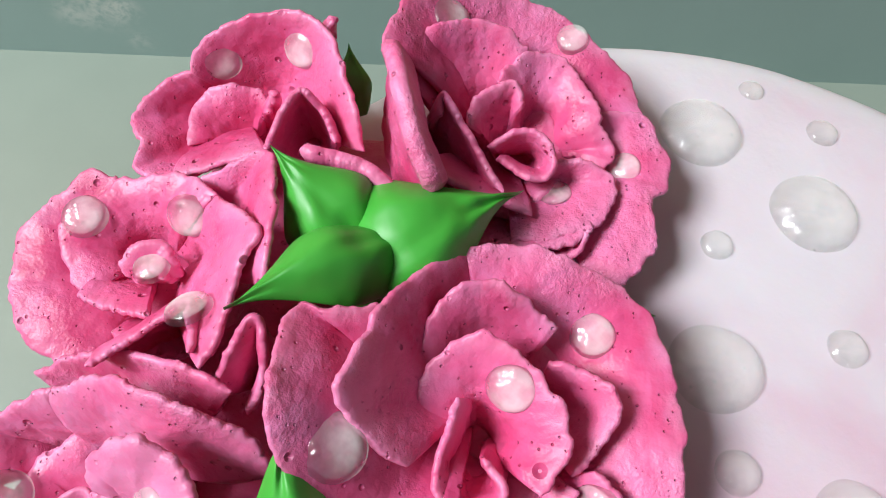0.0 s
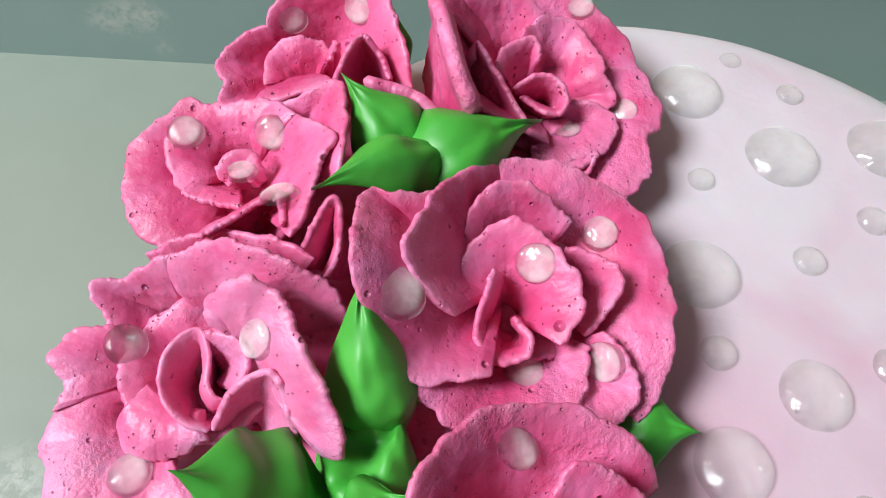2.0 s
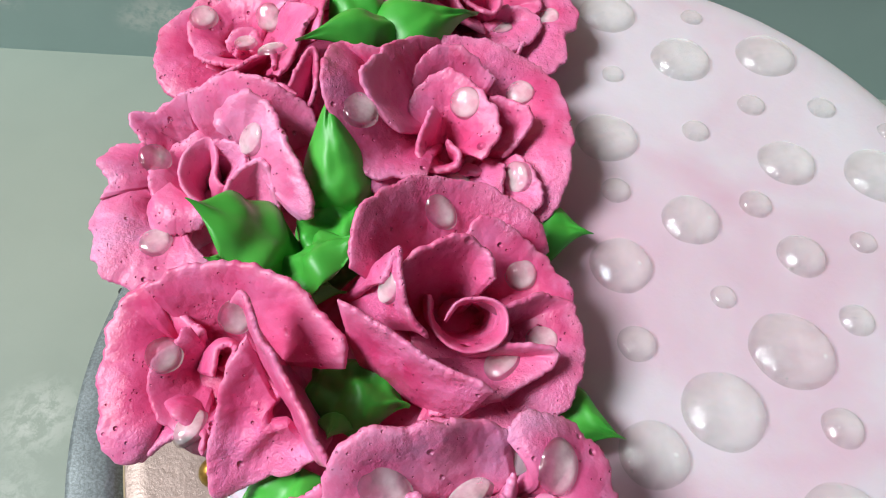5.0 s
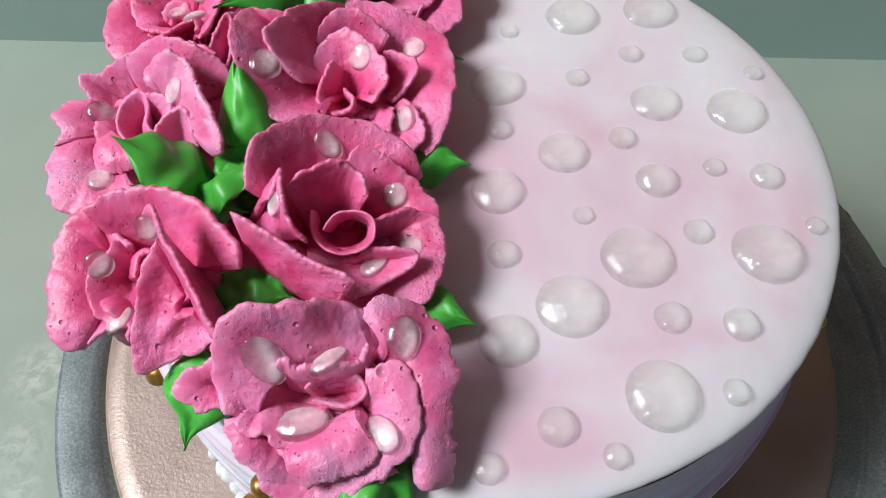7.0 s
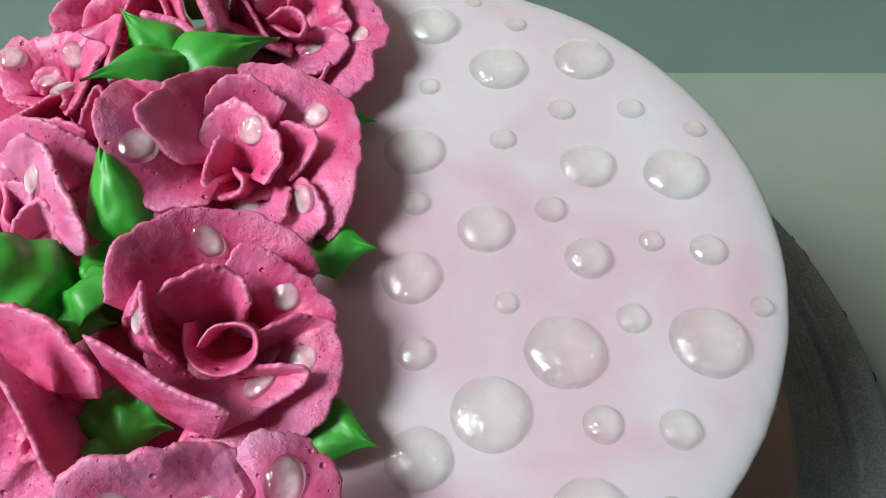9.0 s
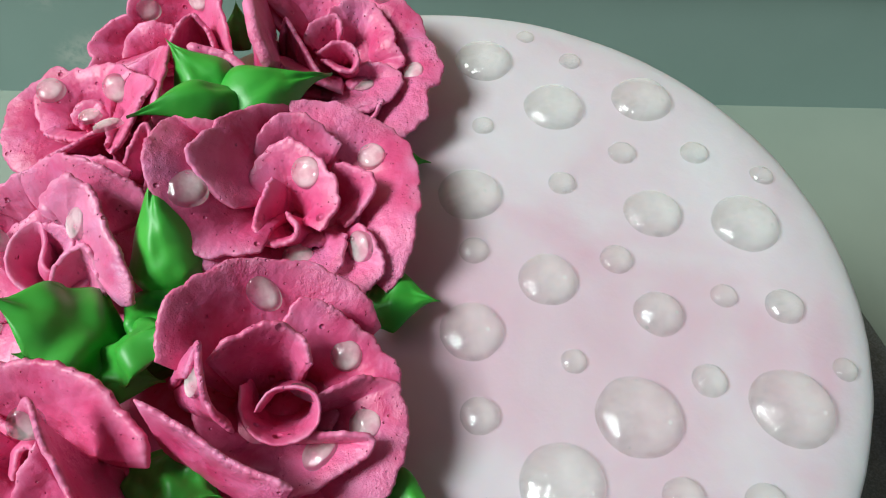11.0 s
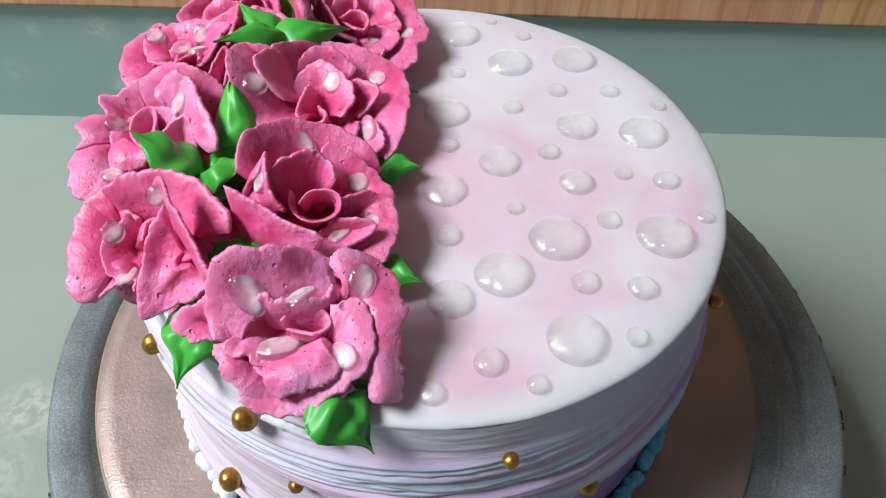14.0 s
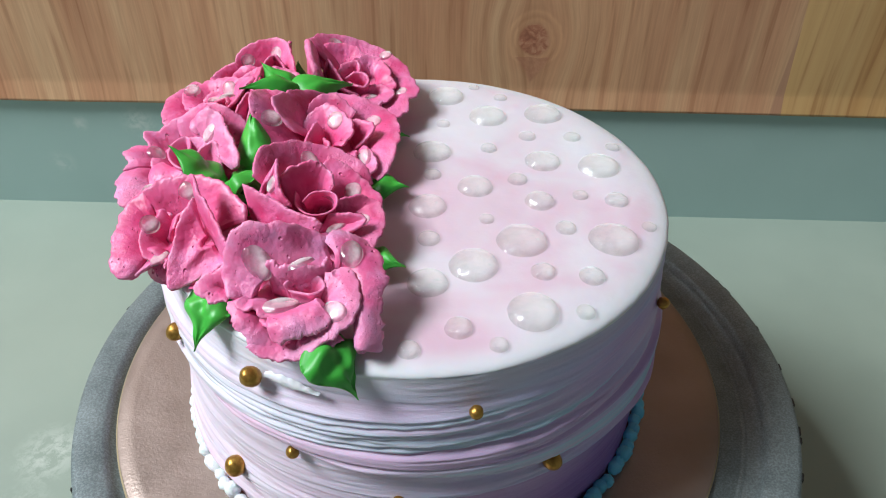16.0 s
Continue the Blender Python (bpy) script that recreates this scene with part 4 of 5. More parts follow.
rose("large open pink buttercream rose with a spiral centre", [
    petal([(-46.5, 19.9, 24.4), (-52.3, 18.0, 25.9), (-56.1, 18.6, 26.4), (-57.3, 8.0, 30.4), (-56.2, 1.7, 27.4), (-52.0, -3.6, 20.4), (-47.4, -7.3, 17.4), (-36.9, -5.0, 15.9)], (-37.6, 12.0, 7.4), 0.25, 1.2, 1.7),
    petal([(-35.4, 31.0, 19.4), (-43.7, 22.5, 24.4), (-49.7, 9.6, 28.4), (-48.3, 5.3, 24.4), (-41.9, 2.6, 18.9)], (-33.5, 18.2, 6.4), 0.3, -0.5, 1.7),
    petal([(-35.8, 31.0, 19.4), (-29.9, 31.9, 18.4), (-23.0, 31.1, 17.4), (-14.8, 28.3, 14.9), (-8.5, 20.4, 13.4), (-8.0, 4.3, 13.4), (-9.6, -3.1, 10.4), (-13.5, -9.3, 7.4)], (-26.2, 14.6, 3.4), 0.3, 2, 1.7),
    petal([(-41.9, 12.7, 15.4), (-39.4, 20.5, 20.4), (-34.5, 24.4, 21.9), (-28.8, 23.1, 20.4), (-23.9, 20.0, 16.9)], (-32.0, 18.3, 6.4), 0.35, 0.4, 1.7),
    petal([(-41.9, 10.2, 15.4), (-38.9, 15.2, 19.4), (-33.8, 17.2, 21.4), (-27.2, 12.6, 20.4), (-23.7, 5.3, 17.9), (-27.1, 0.0, 15.4)], (-32.4, 9.8, 6.9), 0.3, 1.2, 1.7),
    petal([(-24.8, 16.1, 16.4), (-19.6, 14.0, 16.9), (-17.1, 10.3, 16.4), (-19.6, 5.3, 14.4), (-22.5, 3.1, 12.9)], (-24.1, 12.0, 4.4), 0.35, 0, 1.7),
    petal([(-35.8, 10.6, 17.9), (-37.4, 5.9, 17.4), (-38.8, 1.4, 15.9), (-36.0, -2.2, 14.4), (-32.2, -1.9, 14.9), (-31.5, 0.5, 15.4), (-33.8, 3.7, 15.4)], (-33.5, 7.9, 5.4), 0.85, 0, 1.7),
    petal([(-47.9, -7.6, 15.9), (-43.5, -11.7, 13.4), (-38.4, -12.7, 11.9), (-29.9, -10.9, 11.4), (-23.3, -7.1, 11.4), (-22.1, 1.0, 12.9)], (-30.4, 4.6, 4.9), 0.35, 1, 1.7),
    petal([(-23.6, -6.4, 10.4), (-19.4, -10.1, 9.4), (-14.3, -6.6, 10.9), (-16.1, -1.5, 12.9), (-19.8, 2.6, 13.4)], (-23.2, 4.6, 4.4), 0.3, 0.8, 1.7),
])
rose("ragged pale-pink buttercream rose leaning over the cake's edge", [
    petal([(-85.9, 9.5, 18.4), (-90.8, 9.0, 15.9), (-93.9, 8.2, 13.9), (-97.7, 7.0, 14.4), (-95.3, 2.9, 11.9), (-94.0, -0.0, 10.9)], (-87.4, 6.8, 4.4), 0.3, 0, 1.7),
    petal([(-94.4, 1.4, 12.4), (-98.6, -0.7, 12.4), (-101.1, -4.2, 12.9), (-99.2, -7.1, 11.4), (-99.3, -11.3, 10.4)], (-90.0, -1.0, 4.4), 0.3, 1.6, 1.7),
    petal([(-87.3, 9.7, 17.4), (-79.7, 10.0, 22.4), (-73.5, 8.1, 25.9), (-67.6, 5.5, 25.4), (-62.0, 3.8, 22.4), (-58.2, 0.8, 17.4)], (-77.4, 6.0, 6.4), 0.35, 1, 1.7),
    petal([(-77.3, -1.6, 20.4), (-77.4, 1.2, 22.4), (-74.5, 2.0, 25.4), (-71.6, 1.7, 26.9), (-68.1, 0.3, 26.4), (-64.2, -6.7, 24.4), (-60.9, -11.9, 22.4), (-57.8, -18.5, 18.9), (-60.3, -18.7, 16.4)], (-71.1, -3.9, 15.4), 0.3, 0.6, 2.2),
    petal([(-77.0, -14.2, 13.0), (-80.8, -12.7, 14.0), (-83.6, -8.6, 15.2), (-83.5, -5.0, 16.6), (-81.7, -2.5, 17.2), (-79.8, -1.6, 17.2), (-78.7, -4.3, 16.5), (-78.4, -8.6, 15.5), (-77.1, -10.6, 15.0), (-75.4, -11.0, 14.5)],
          [(-77.5, -11.5, 6.0), (-80.2, -10.6, 6.0), (-82.2, -7.6, 6.0), (-82.2, -5.0, 6.0), (-81.2, -3.4, 6.0), (-80.0, -3.0, 6.0), (-79.4, -4.8, 6.0), (-79.2, -7.6, 6.0), (-78.2, -9.0, 6.0), (-77.0, -9.4, 6.0)], 0, 0, 1.3),
    petal([(-79.2, -2.3, 16.9), (-75.7, -2.9, 17.4), (-72.6, -5.7, 17.4), (-74.1, -9.5, 15.9)], (-78.9, -2.8, 6.4), 0.6, 0, 1.7),
    petal([(-77.4, -13.4, 11.9), (-73.9, -9.5, 17.4), (-69.2, -7.3, 19.9), (-66.2, -9.1, 19.9), (-64.0, -15.1, 14.4)], (-72.9, -11.0, 3.9), 0.55, 0, 1.7),
    petal([(-91.0, -11.8, 9.4), (-89.8, -15.6, 8.4), (-87.0, -17.3, 8.2), (-83.0, -16.6, 9.2), (-77.7, -14.6, 11.0)],
          [(-88.0, -7.5, 10.0), (-85.1, -9.5, 10.0), (-82.2, -11.0, 9.5), (-78.7, -11.6, 9.0)], 0, 1.2, 2.0),
    petal([(-94.3, -5.9, 8.4), (-98.6, -8.8, 9.4), (-99.9, -11.1, 9.4), (-100.2, -17.8, 8.9), (-97.3, -25.4, 7.9), (-92.4, -28.1, 6.9), (-85.3, -28.1, 6.4), (-79.5, -26.5, 7.4), (-78.5, -22.7, 8.4)], (-87.6, -9.3, 2.4), 0.25, 2.5, 1.7),
])
rose("deep-pink buttercream rose with an open scrolled tube at its centre", [
    petal([(-48.5, -33.0, 23.4), (-47.6, -24.8, 27.4), (-43.0, -17.9, 26.4), (-36.6, -13.9, 24.4), (-27.2, -12.7, 21.4), (-19.7, -14.8, 19.4), (-15.3, -18.6, 16.4), (-13.6, -20.9, 13.4)], (-33.9, -26.7, 4.4), 0.35, 0.8, 1.7),
    petal([(-30.0, -24.7, 19.4), (-26.5, -20.6, 21.9), (-20.5, -22.1, 19.4), (-15.0, -25.0, 16.4), (-10.6, -29.8, 13.9), (-9.8, -32.2, 11.4)], (-27.4, -28.1, 4.4), 0.3, 2, 1.7),
    petal([(-23.0, -36.1, 16.4), (-17.6, -33.3, 16.4), (-11.7, -32.3, 14.4), (-8.6, -37.5, 12.4), (-9.4, -43.9, 11.4), (-12.2, -49.9, 9.9), (-19.1, -53.3, 7.4)], (-26.9, -33.9, 3.9), 0.3, 2.2, 1.7),
    petal([(-40.8, -32.6, 21.4), (-37.6, -30.1, 24.4), (-31.5, -27.3, 24.9), (-27.2, -27.5, 22.9), (-24.8, -31.4, 19.4)], (-34.0, -30.1, 5.9), 0.5, -0.8, 1.7),
    petal([(-44.2, -35.8, 24.4), (-40.9, -31.5, 28.9), (-39.8, -36.4, 26.4), (-38.1, -40.7, 22.9), (-35.3, -42.3, 19.4)], (-49.5, -30.9, 7.4), 0.45, 0, 1.7),
    petal([(-49.7, -39.6, 24.9), (-43.1, -42.9, 23.9), (-35.0, -47.6, 22.4), (-29.4, -50.0, 21.4), (-24.9, -51.4, 19.9)], (-37.5, -46.0, 2.9), 0.5, -2.5, 1.7),
    petal([(-35.3, -34.9, 19.4), (-34.3, -39.8, 18.4), (-31.1, -43.2, 17.9), (-26.9, -43.5, 17.9), (-23.6, -41.3, 18.4), (-23.3, -37.8, 19.4), (-26.3, -36.0, 19.9), (-30.3, -36.7, 19.4), (-32.3, -39.7, 18.4)], (-31.1, -30.8, 5.4), 0.92, 0, 0.9),
    petal([(-25.1, -43.1, 15.9), (-19.3, -42.7, 16.4), (-13.9, -43.1, 15.4), (-19.2, -47.1, 13.9), (-25.9, -50.4, 12.4), (-34.9, -52.1, 9.9)], (-30.1, -39.1, 4.9), 0.35, 0.5, 1.7),
    petal([(-36.4, -52.3, 9.4), (-29.5, -52.8, 8.4), (-20.3, -53.0, 7.9), (-13.4, -50.0, 8.9)], (-26.6, -38.9, 2.4), 0.4, 1, 1.7),
])
rose("deep-pink half-open buttercream rose with tall folded petals", [
    petal([(-82.3, -34.6, 17.4), (-87.8, -36.6, 14.9), (-88.9, -43.9, 11.9), (-88.4, -51.9, 9.4), (-86.8, -58.5, 7.4), (-83.0, -60.7, 5.4), (-80.2, -57.9, 4.4)], (-78.3, -41.6, 1.9), 0.3, 3, 2.6),
    petal([(-82.8, -36.5, 18.4), (-76.3, -33.9, 21.4), (-67.8, -33.6, 22.9), (-59.1, -36.5, 22.9), (-52.8, -41.9, 21.4), (-49.1, -46.1, 19.4), (-49.8, -48.2, 16.9)], (-69.2, -38.8, 4.9), 0.3, 0.6, 2.4),
    petal([(-74.4, -42.1, 15.9), (-80.0, -47.0, 12.9), (-80.2, -51.5, 10.4), (-76.4, -55.7, 8.4), (-70.7, -56.9, 8.9)], (-73.8, -43.7, 4.4), 0.3, 0.5, 1.7),
    petal([(-66.3, -44.7, 25.4), (-64.4, -43.0, 28.9), (-61.5, -48.1, 27.4), (-56.5, -55.1, 25.4), (-52.7, -61.0, 23.4), (-49.7, -65.4, 20.4)], (-55.1, -50.1, 4.4), 0.45, 1, 1.7),
    petal([(-63.2, -47.2, 24.9), (-66.8, -53.1, 19.4), (-68.8, -61.3, 11.4), (-68.5, -66.4, 6.4), (-62.2, -64.1, 6.9), (-52.3, -61.7, 12.4)], (-59.1, -55.7, 14.4), 0.2, -1.5, 1.7),
    petal([(-85.1, -35.5, 12.9), (-79.4, -37.8, 13.4), (-73.6, -41.8, 13.4)], (-76.0, -41.0, 3.4), 0.6, 0, 2.4),
    petal([(-70.4, -49.8, 15.4), (-70.2, -45.8, 16.9), (-67.9, -44.3, 17.9), (-65.7, -45.9, 17.9), (-66.8, -49.2, 16.4)], (-72.4, -42.5, 6.4), 0.85, 0, 1.7),
    petal([(-81.8, -59.5, 4.4), (-77.8, -56.7, 6.9), (-71.1, -56.8, 9.4), (-70.1, -60.1, 8.4)], (-75.8, -49.9, 2.9), 0.4, 0, 1.7),
])
rose("pale-pink ruffled buttercream rose at the cake's front edge", [
    petal([(-46.5, -76.6, 13.5), (-49.3, -71.5, 15.0), (-49.0, -67.8, 21.0), (-47.4, -65.2, 25.6), (-44.6, -63.4, 26.8), (-40.7, -62.2, 27.4), (-36.9, -62.0, 26.2), (-33.4, -60.9, 26.2), (-30.2, -59.4, 24.6), (-26.9, -58.8, 22.4), (-22.9, -59.0, 20.4)],
          [(-42.0, -76.0, 9.0), (-39.8, -71.5, 13.2), (-36.0, -68.2, 13.4), (-30.0, -66.0, 12.0), (-24.0, -64.0, 12.0), (-21.0, -62.5, 13.0)], 0, -0.6, 2.6),
    petal([(-22.6, -60.0, 19.6), (-21.0, -57.4, 20.6), (-17.0, -55.8, 19.6), (-12.4, -56.3, 17.2), (-9.4, -60.0, 16.2), (-7.4, -63.0, 15.2), (-6.0, -68.0, 13.6), (-6.6, -73.0, 11.0), (-6.6, -79.5, 7.0), (-6.6, -85.5, 2.5)],
          [(-21.5, -64.0, 11.0), (-19.6, -63.6, 10.0), (-17.6, -64.8, 8.5), (-15.6, -67.5, 7.0), (-13.8, -70.5, 6.0), (-12.4, -74.0, 5.0), (-11.6, -77.5, 4.0), (-11.2, -81.0, 2.0), (-11.0, -84.5, 0.5)], 0, 4.0, 2.4),
    petal([(-38.5, -69.8, 18.0), (-36.4, -69.0, 19.3), (-34.2, -70.0, 18.0), (-27.3, -69.3, 17.6), (-22.8, -67.6, 16.8), (-21.3, -64.3, 17.5)],
          [(-37.5, -68.0, 9.0), (-33.0, -68.5, 8.0), (-27.3, -68.0, 7.0), (-22.0, -65.5, 8.0)], 0, 0, 2.4),
    petal([(-32.8, -72.0, 13.4), (-31.0, -70.2, 14.6), (-27.3, -69.6, 15.2), (-23.9, -70.0, 14.6), (-22.6, -72.0, 13.4), (-25.0, -73.8, 13.0), (-28.0, -73.6, 13.2), (-31.4, -72.8, 13.2)],
          [(-32.2, -70.6, 4.5), (-30.6, -69.2, 4.5), (-27.3, -68.5, 4.5), (-24.2, -68.8, 4.5), (-23.6, -70.6, 4.5), (-25.2, -71.9, 4.5), (-28.0, -71.9, 4.5), (-31.0, -71.4, 4.5)], 0, 0, 1.3),
    petal([(-22.1, -68.4, 15.5), (-17.9, -67.6, 16.0), (-14.9, -69.3, 15.5), (-12.0, -74.6, 13.8), (-13.2, -78.6, 12.0), (-16.4, -83.6, 9.4), (-21.7, -86.4, 6.6), (-27.5, -87.6, 4.0)],
          [(-22.8, -71.0, 7.0), (-21.4, -72.5, 7.0), (-20.6, -74.2, 6.5), (-20.4, -76.5, 6.0), (-21.2, -79.0, 5.0), (-22.8, -81.0, 3.5), (-25.0, -82.8, 2.0), (-28.0, -84.0, 0.8)], 0, 1.6, 2.2),
    petal([(-34.4, -86.4, 7.6), (-30.3, -87.0, 8.6), (-25.1, -85.6, 9.4), (-21.2, -83.6, 10.4), (-19.8, -80.5, 11.6)],
          [(-36.0, -81.0, 7.6), (-31.0, -79.0, 8.6), (-26.0, -76.2, 8.8), (-22.4, -73.4, 8.4)], 0, 2.4, 2.8),
    petal([(-46.9, -77.1, 12.2), (-44.7, -82.0, 10.5), (-42.3, -84.5, 7.7), (-38.6, -87.0, 4.8), (-34.4, -88.2, 3.0), (-29.0, -88.5, 2.5)],
          [(-44.0, -76.5, 8.5), (-39.5, -79.0, 8.0), (-36.5, -80.5, 5.5), (-33.5, -81.5, 3.0), (-29.5, -82.5, 1.5)], 0, 1.0, 1.9),
    petal([(-45.4, -77.6, 13.0), (-42.6, -79.6, 12.0), (-40.1, -79.4, 12.8), (-36.6, -81.2, 11.2), (-33.0, -80.4, 10.8), (-29.0, -78.4, 10.8)],
          [(-43.5, -72.5, 7.5), (-38.5, -72.5, 7.0), (-33.0, -73.0, 6.5), (-29.0, -73.0, 6.0)], 0, 0.9, 1.9),
    petal([(-48.9, -67.4, 15.9), (-55.2, -69.2, 13.4), (-56.6, -72.0, 11.6), (-53.6, -74.2, 9.9), (-49.0, -74.2, 9.6)], (-49.1, -67.0, 5.9), 0.35, 1.5, 1.7),
    petal([(-41.0, -87.1, 5.9), (-33.7, -89.1, 3.9), (-26.8, -88.4, 3.9), (-20.7, -86.7, 4.9), (-15.8, -83.8, 5.9)], (-28.3, -77.6, 1.2), 0.45, 1, 1.7),
])


def cream_bed():
    """The low bed of cream that fills the gaps under and between the roses."""
    ring = [(-74, 58), (-34, 62), (-20, 46), (-22, 8), (-20, -38), (-22, -74), (-40, -78), (-66, -56), (-82, -22), (-80, 24)]
    verts, faces, n = [], [], 70
    for i in range(n):
        for j in range(n):
            x, y = -96 + 92 * i / (n - 1), -92 + 168 * j / (n - 1)
            inside, near = False, 1e9
            for k in range(len(ring)):
                (ax, ay), (bx, by) = ring[k], ring[k - 1]
                if (ay > y) != (by > y) and x < (bx - ax) * (y - ay) / (by - ay) + ax:
                    inside = not inside
                t = max(0, min(1, ((x - ax) * (bx - ax) + (y - ay) * (by - ay)) / ((bx - ax) ** 2 + (by - ay) ** 2)))
                near = min(near, math.hypot(x - ax - t * (bx - ax), y - ay - t * (by - ay)))
            far = near if inside else -near
            h = max(0.0, min(1.0, (far + 2) / 7)) * max(0.0, min(1.0, (86.5 - math.hypot(x, y)) / 4))
            z = 4.0 * math.sqrt(h) + (0.8 * noise.noise((x * 0.2, y * 0.2, 0)) if h > 0 else -1.0) - 0.4
            verts.append((x / 1000, y / 1000, TOP + z / 1000))
    for i in range(n - 1):
        for j in range(n - 1):
            a = i * n + j
            if max(verts[k][2] for k in (a, a + 1, a + n, a + n + 1)) > TOP - 0.0003:
                faces.append((a, a + n, a + n + 1, a + 1))
    tagged(mesh_object("cream_bed", verts, faces, PINK), "low bed of pink buttercream under the roses", "cream bed")


cream_bed()

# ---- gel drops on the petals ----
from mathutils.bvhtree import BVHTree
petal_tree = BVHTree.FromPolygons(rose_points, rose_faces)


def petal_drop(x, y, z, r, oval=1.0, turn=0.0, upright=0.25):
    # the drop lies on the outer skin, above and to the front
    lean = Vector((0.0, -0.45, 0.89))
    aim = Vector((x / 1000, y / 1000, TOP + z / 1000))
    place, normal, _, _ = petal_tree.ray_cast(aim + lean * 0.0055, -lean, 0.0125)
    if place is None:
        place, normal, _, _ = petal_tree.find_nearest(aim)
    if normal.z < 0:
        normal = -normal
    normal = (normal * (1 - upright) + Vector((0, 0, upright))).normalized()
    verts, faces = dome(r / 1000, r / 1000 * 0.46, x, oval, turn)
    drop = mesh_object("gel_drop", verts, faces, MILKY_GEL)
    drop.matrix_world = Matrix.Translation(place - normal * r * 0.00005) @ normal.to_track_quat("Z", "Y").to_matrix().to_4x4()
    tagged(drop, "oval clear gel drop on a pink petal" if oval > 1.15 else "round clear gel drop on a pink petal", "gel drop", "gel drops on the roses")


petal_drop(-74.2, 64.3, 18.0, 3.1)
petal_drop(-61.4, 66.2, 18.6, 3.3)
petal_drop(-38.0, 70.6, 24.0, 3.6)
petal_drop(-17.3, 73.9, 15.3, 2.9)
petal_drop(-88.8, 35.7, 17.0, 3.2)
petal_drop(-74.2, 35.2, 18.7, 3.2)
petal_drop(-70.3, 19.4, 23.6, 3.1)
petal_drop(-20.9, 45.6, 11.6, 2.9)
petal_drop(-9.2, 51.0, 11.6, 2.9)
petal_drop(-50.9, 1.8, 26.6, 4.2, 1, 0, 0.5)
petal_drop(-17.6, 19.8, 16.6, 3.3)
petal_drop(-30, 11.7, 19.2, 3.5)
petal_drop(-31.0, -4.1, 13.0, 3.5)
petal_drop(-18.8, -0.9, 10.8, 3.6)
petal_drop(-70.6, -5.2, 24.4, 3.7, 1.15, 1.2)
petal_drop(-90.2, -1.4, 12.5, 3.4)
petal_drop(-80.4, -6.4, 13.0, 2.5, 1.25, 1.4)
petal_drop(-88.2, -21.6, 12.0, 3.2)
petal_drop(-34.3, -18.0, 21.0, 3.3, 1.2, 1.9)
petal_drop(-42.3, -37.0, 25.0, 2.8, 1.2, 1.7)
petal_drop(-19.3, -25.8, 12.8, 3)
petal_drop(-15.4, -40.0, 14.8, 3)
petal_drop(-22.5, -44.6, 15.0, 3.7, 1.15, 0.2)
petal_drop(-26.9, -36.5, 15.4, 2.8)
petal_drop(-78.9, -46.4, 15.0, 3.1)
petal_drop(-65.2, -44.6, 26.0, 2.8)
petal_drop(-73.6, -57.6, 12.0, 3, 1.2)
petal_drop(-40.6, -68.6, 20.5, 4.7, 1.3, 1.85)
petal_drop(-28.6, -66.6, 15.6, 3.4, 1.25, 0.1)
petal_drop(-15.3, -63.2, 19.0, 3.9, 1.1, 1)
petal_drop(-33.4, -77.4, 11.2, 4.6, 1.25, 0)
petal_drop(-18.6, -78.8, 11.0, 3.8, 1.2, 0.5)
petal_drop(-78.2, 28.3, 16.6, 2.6)


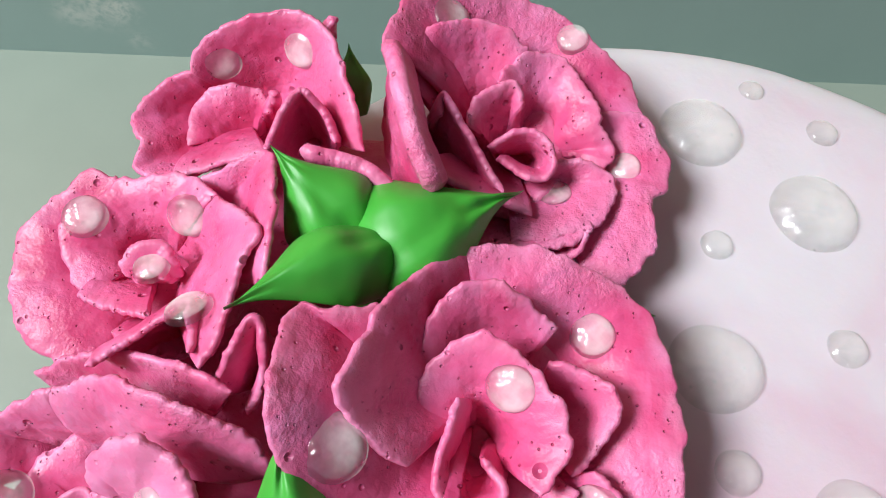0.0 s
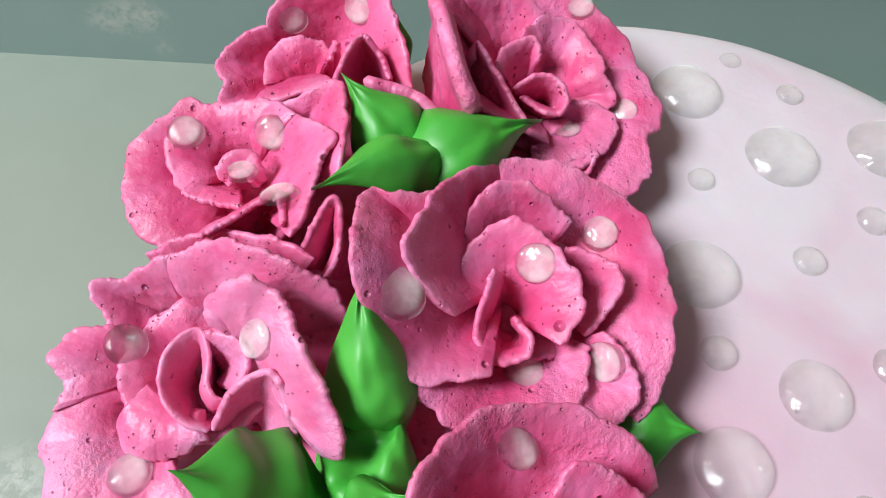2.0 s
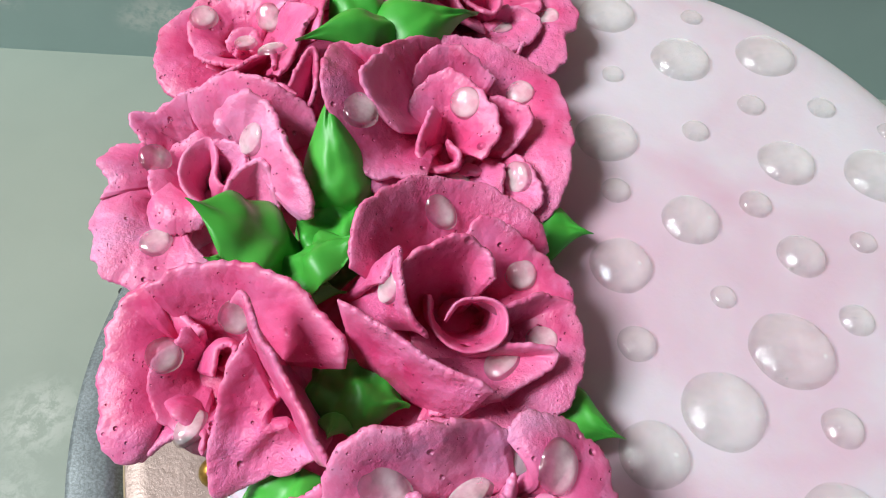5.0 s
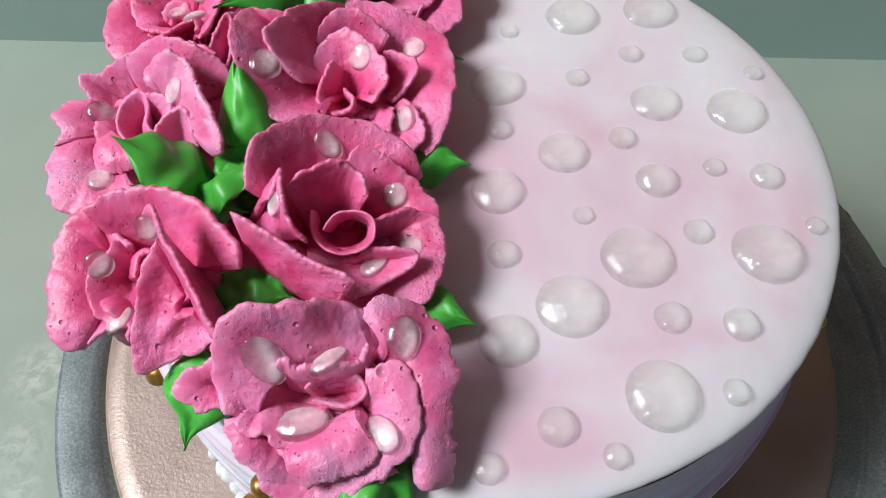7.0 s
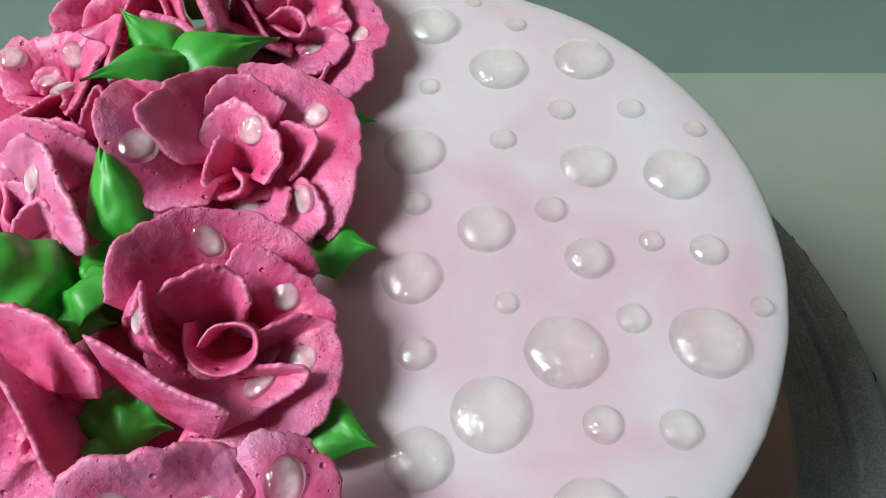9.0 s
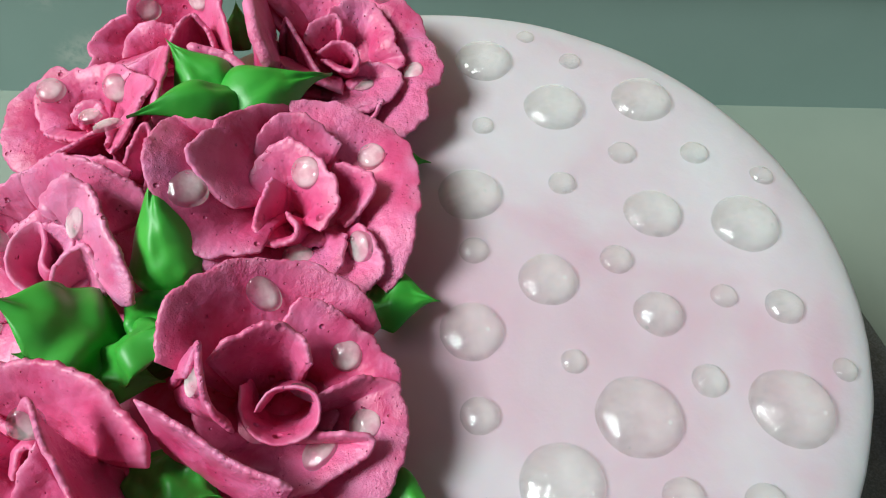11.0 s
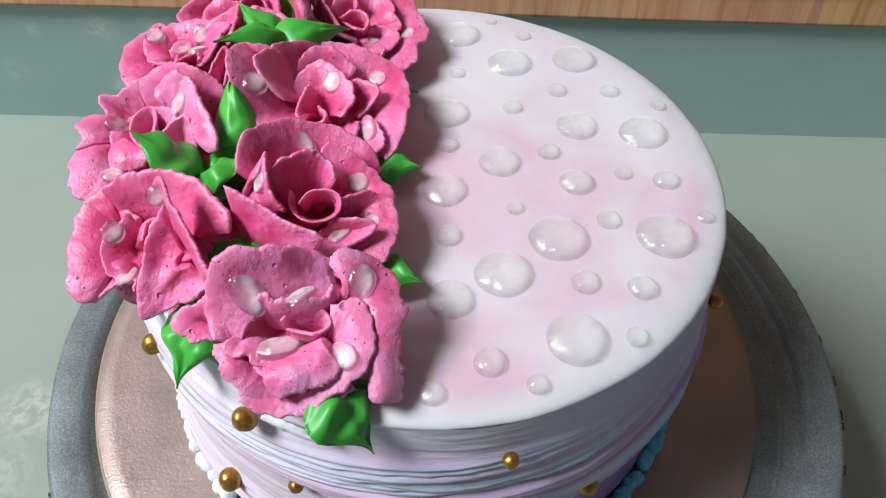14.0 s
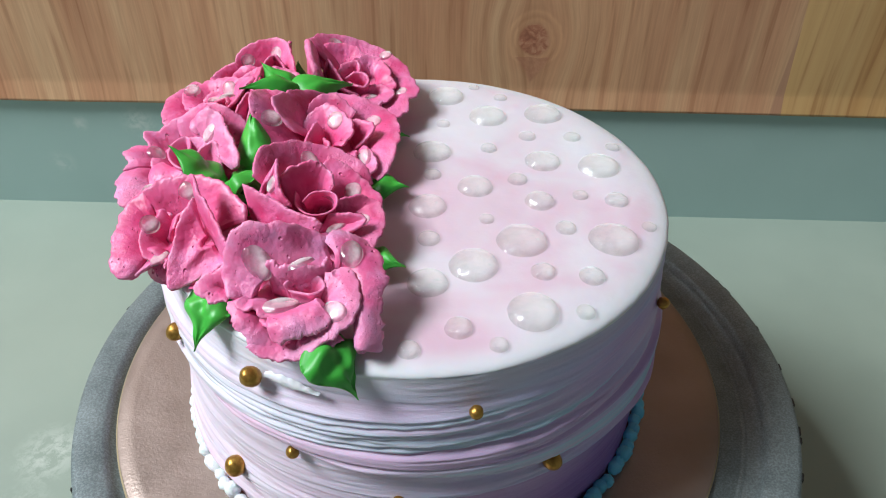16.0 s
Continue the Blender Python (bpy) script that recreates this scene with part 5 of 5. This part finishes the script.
# ---- green leaves ----
def leaf(base, tip, width, hump, arch=2.0, roll=0.0, ruffle=0.3, label="", full=0.36, lump=1.0, cone=0.0, fold=0.0, groove=0.07):
    """A piped leaf from base to tip: two lobes with a groove between, drawn out to a point. Millimetres."""
    nu, nv = 34, 21
    base, tip = np.array(base, float), np.array(tip, float)
    span = tip - base
    seed = base[0] * 0.37 + base[1] * 0.11
    verts = []
    for under in (0, 1):
        for i in range(nu):
            t = i / (nu - 1)
            spine = base + span * t + np.array([0, 0, arch * 4 * t * (1 - t)])
            along = span + np.array([0, 0, arch * 4 * (1 - 2 * t)])
            along /= np.linalg.norm(along)
            across = np.cross(along, (0, 0, 1.0))
            across /= np.linalg.norm(across) + 1e-9
            up = np.cross(across, along)
            c, s = math.cos(radians(roll)), math.sin(radians(roll))
            across, up = across * c + up * s, up * c - across * s
            if t < full:
                w = 0.62 + 0.38 * math.sin(0.5 * math.pi * t / full)
            else:
                k = (t - full) / (1 - full)
                w = 0.84 * (0.5 + 0.5 * math.cos(math.pi * k ** 0.8)) + 0.16 * (1 - k)
                w = w * (1 - cone) + cone * (0.95 * (1 - k) ** 0.9 + 0.05)
            w *= 0.5 * width * (1 + 0.16 * noise.noise((t * 4.0, seed, 1.0)) * (1 - t))
            for j in range(nv):
                s2 = -1 + 2 * j / (nv - 1)
                wave = ruffle * math.sin(t * 15 + seed + (1.7 if s2 > 0 else 0)) * abs(s2) * (1 - t)
                swell = lump * 0.34 * width * noise.noise((t * 3.6, s2 * 1.5, seed)) + lump * 0.12 * width * noise.noise((t * 9, s2 * 3.0, seed + 4))
                ridge = (1 - abs(s2) ** 2.4) * (1 - groove * math.exp(-(((s2 + 0.18 * math.sin(t * 4 + seed)) / 0.20) ** 2)) * min(1, 3 * (1 - t)))
                tall = hump * (w / (0.5 * width)) ** 0.9 * ridge
                h = tall + wave + fold * (0.4 + 0.9 * abs(s2)) * math.sin(t * 21 - 3.0 * abs(s2) + seed) * (1 - t) ** 0.5 + (0 if under else 0.25 * swell * (1 - s2 * s2))
                if under:
                    h = -0.32 * tall + wave - 0.25
                verts.append((spine + across * s2 * (w + (0.3 if ruffle < 1.2 else 1.0) * wave) + up * h) / 1000 + np.array([0, 0, TOP]))
    size = nu * nv
    faces = grid_faces(nu, nv) + grid_faces(nu, nv, size, True)
    for i in range(nu - 1):
        for j, flip in ((0, False), (nv - 1, True)):
            a, b = i * nv + j, (i + 1) * nv + j
            faces.append((a, b, b + size, a + size) if flip else (b, a, a + size, b + size))
    for j in range(nv - 1):
        faces.append((j, j + 1, size + j + 1, size + j))
        k = (nu - 1) * nv + j
        faces.append((k + 1, k, size + k, size + k + 1))
    ob = mesh_object("piped_leaf", verts, faces, GREEN)
    tagged(ob, label or "glossy green piped buttercream leaf between the roses", "leaf", "green leaves on the cake")


leaf((-48.5, 31.0, 13.0), (-62.6, 42.6, 26.0), 14.0, 5.2, 1.2, 16, 0.2, "", 0.42, 0.9)
leaf((-51.5, 28.0, 11.0), (-27.5, 41.8, 17.0), 20.5, 7.6, 4.0, -14, 0.2, "light-green piped leaf with a long drawn-out tip", 0.34, 0.9)
leaf((-45.5, 31.5, 14.5), (-64.8, 18.2, 26.5), 12.0, 5.6, 3.0, 0, 0.1, "", 0.4, 0.9)
leaf((-54.0, 66.0, 3.0), (-55.0, 74.0, 12.5), 7.0, 2.1, 1.0)
leaf((-53.4, -11.0, 7.5), (-56.6, 2.0, 26.0), 16.0, 7.6, 0.5, 0, 0.1, "full drop-shaped green piped leaf standing between roses", 0.3, 0.8, 1.0)
leaf((-58.5, -25.0, 3.0), (-49.5, -9.5, 13.0), 16.4, 5.8, 2.5, 0, 0.7, "lumpy green piped leaf base between the roses", 0.55, 2.6, 0.0, 1.1)
leaf((-58.0, -25.0, 8.0), (-77.0, -23.6, 28.0), 19.5, 2.8, 0.6, -12, 1.5, "dark-green ruffled piped leaf with a wavy edge", 0.6, 0.35, 0.0, 0.9)
leaf((-63.5, -31.0, 8.5), (-47.0, -24.0, 21.0), 12.6, 4.0, 1.0, 24, 1.3, "", 0.6, 2.0, 0.0, 0.8)
leaf((-63.0, -25.5, 4.0), (-58.5, -15.5, 11.5), 4.4, 1.4, 0.5)
leaf((-17.0, -9.0, 2.0), (-2.4, -9.9, 5.0), 13.4, 2.5, 1.6, -10, 0.2, "pointed green piped leaf lying on the white icing", 0.36, 0.8, 0.0, 0.25, 0.2)
leaf((-17.0, 28.5, 1.5), (-4.6, 29.5, 2.0), 10.2, 2.3, 1.6, 0, 0.2, "pointed green piped leaf lying on the white icing", 0.36, 0.8, 0.0, 0.25, 0.2)
leaf((-16.0, -48.0, 2.0), (-0.8, -53.4, 5.5), 13.4, 2.5, 1.6, -10, 0.2, "pointed green piped leaf lying on the white icing", 0.36, 0.8, 0.0, 0.25, 0.2)
leaf((-54.0, -46.5, 5.0), (-38.0, -50.5, 8.0), 15.4, 4.6, 1.5, 0, 0.6, "dull-green piped leaf deep between the roses", 0.6, 2.0)
leaf((-49.5, -52.0, 5.0), (-50.5, -59.0, 15.0), 5.9, 1.8, 0.5)
leaf((-54.5, -61.0, 4.5), (-60.7, -76.8, -8.6), 16.6, 3.7, 3.0, -8, 1.0, "green piped leaf hanging over the cake's edge", 0.5, 1.3, 0.0, 0.6, 0.3)
leaf((-24.5, -82.0, 2.5), (-11.6, -92.6, -9.0), 19.8, 4.1, 3.2, 10, 1.1, "green piped leaf hanging over the cake's edge", 0.5, 1.3, 0.0, 0.7, 0.3)
leaf((-69.5, -28.5, 13.0), (-74.4, -30.0, 20.0), 6.0, 1.6, 0.5, 0, 0.1, "small curled nub of green piped cream")
leaf((-62.0, -31.5, 9.5), (-50.2, -31.9, 13.6), 8.4, 3.0, 1.5, 10, 0.4, "", 0.45)
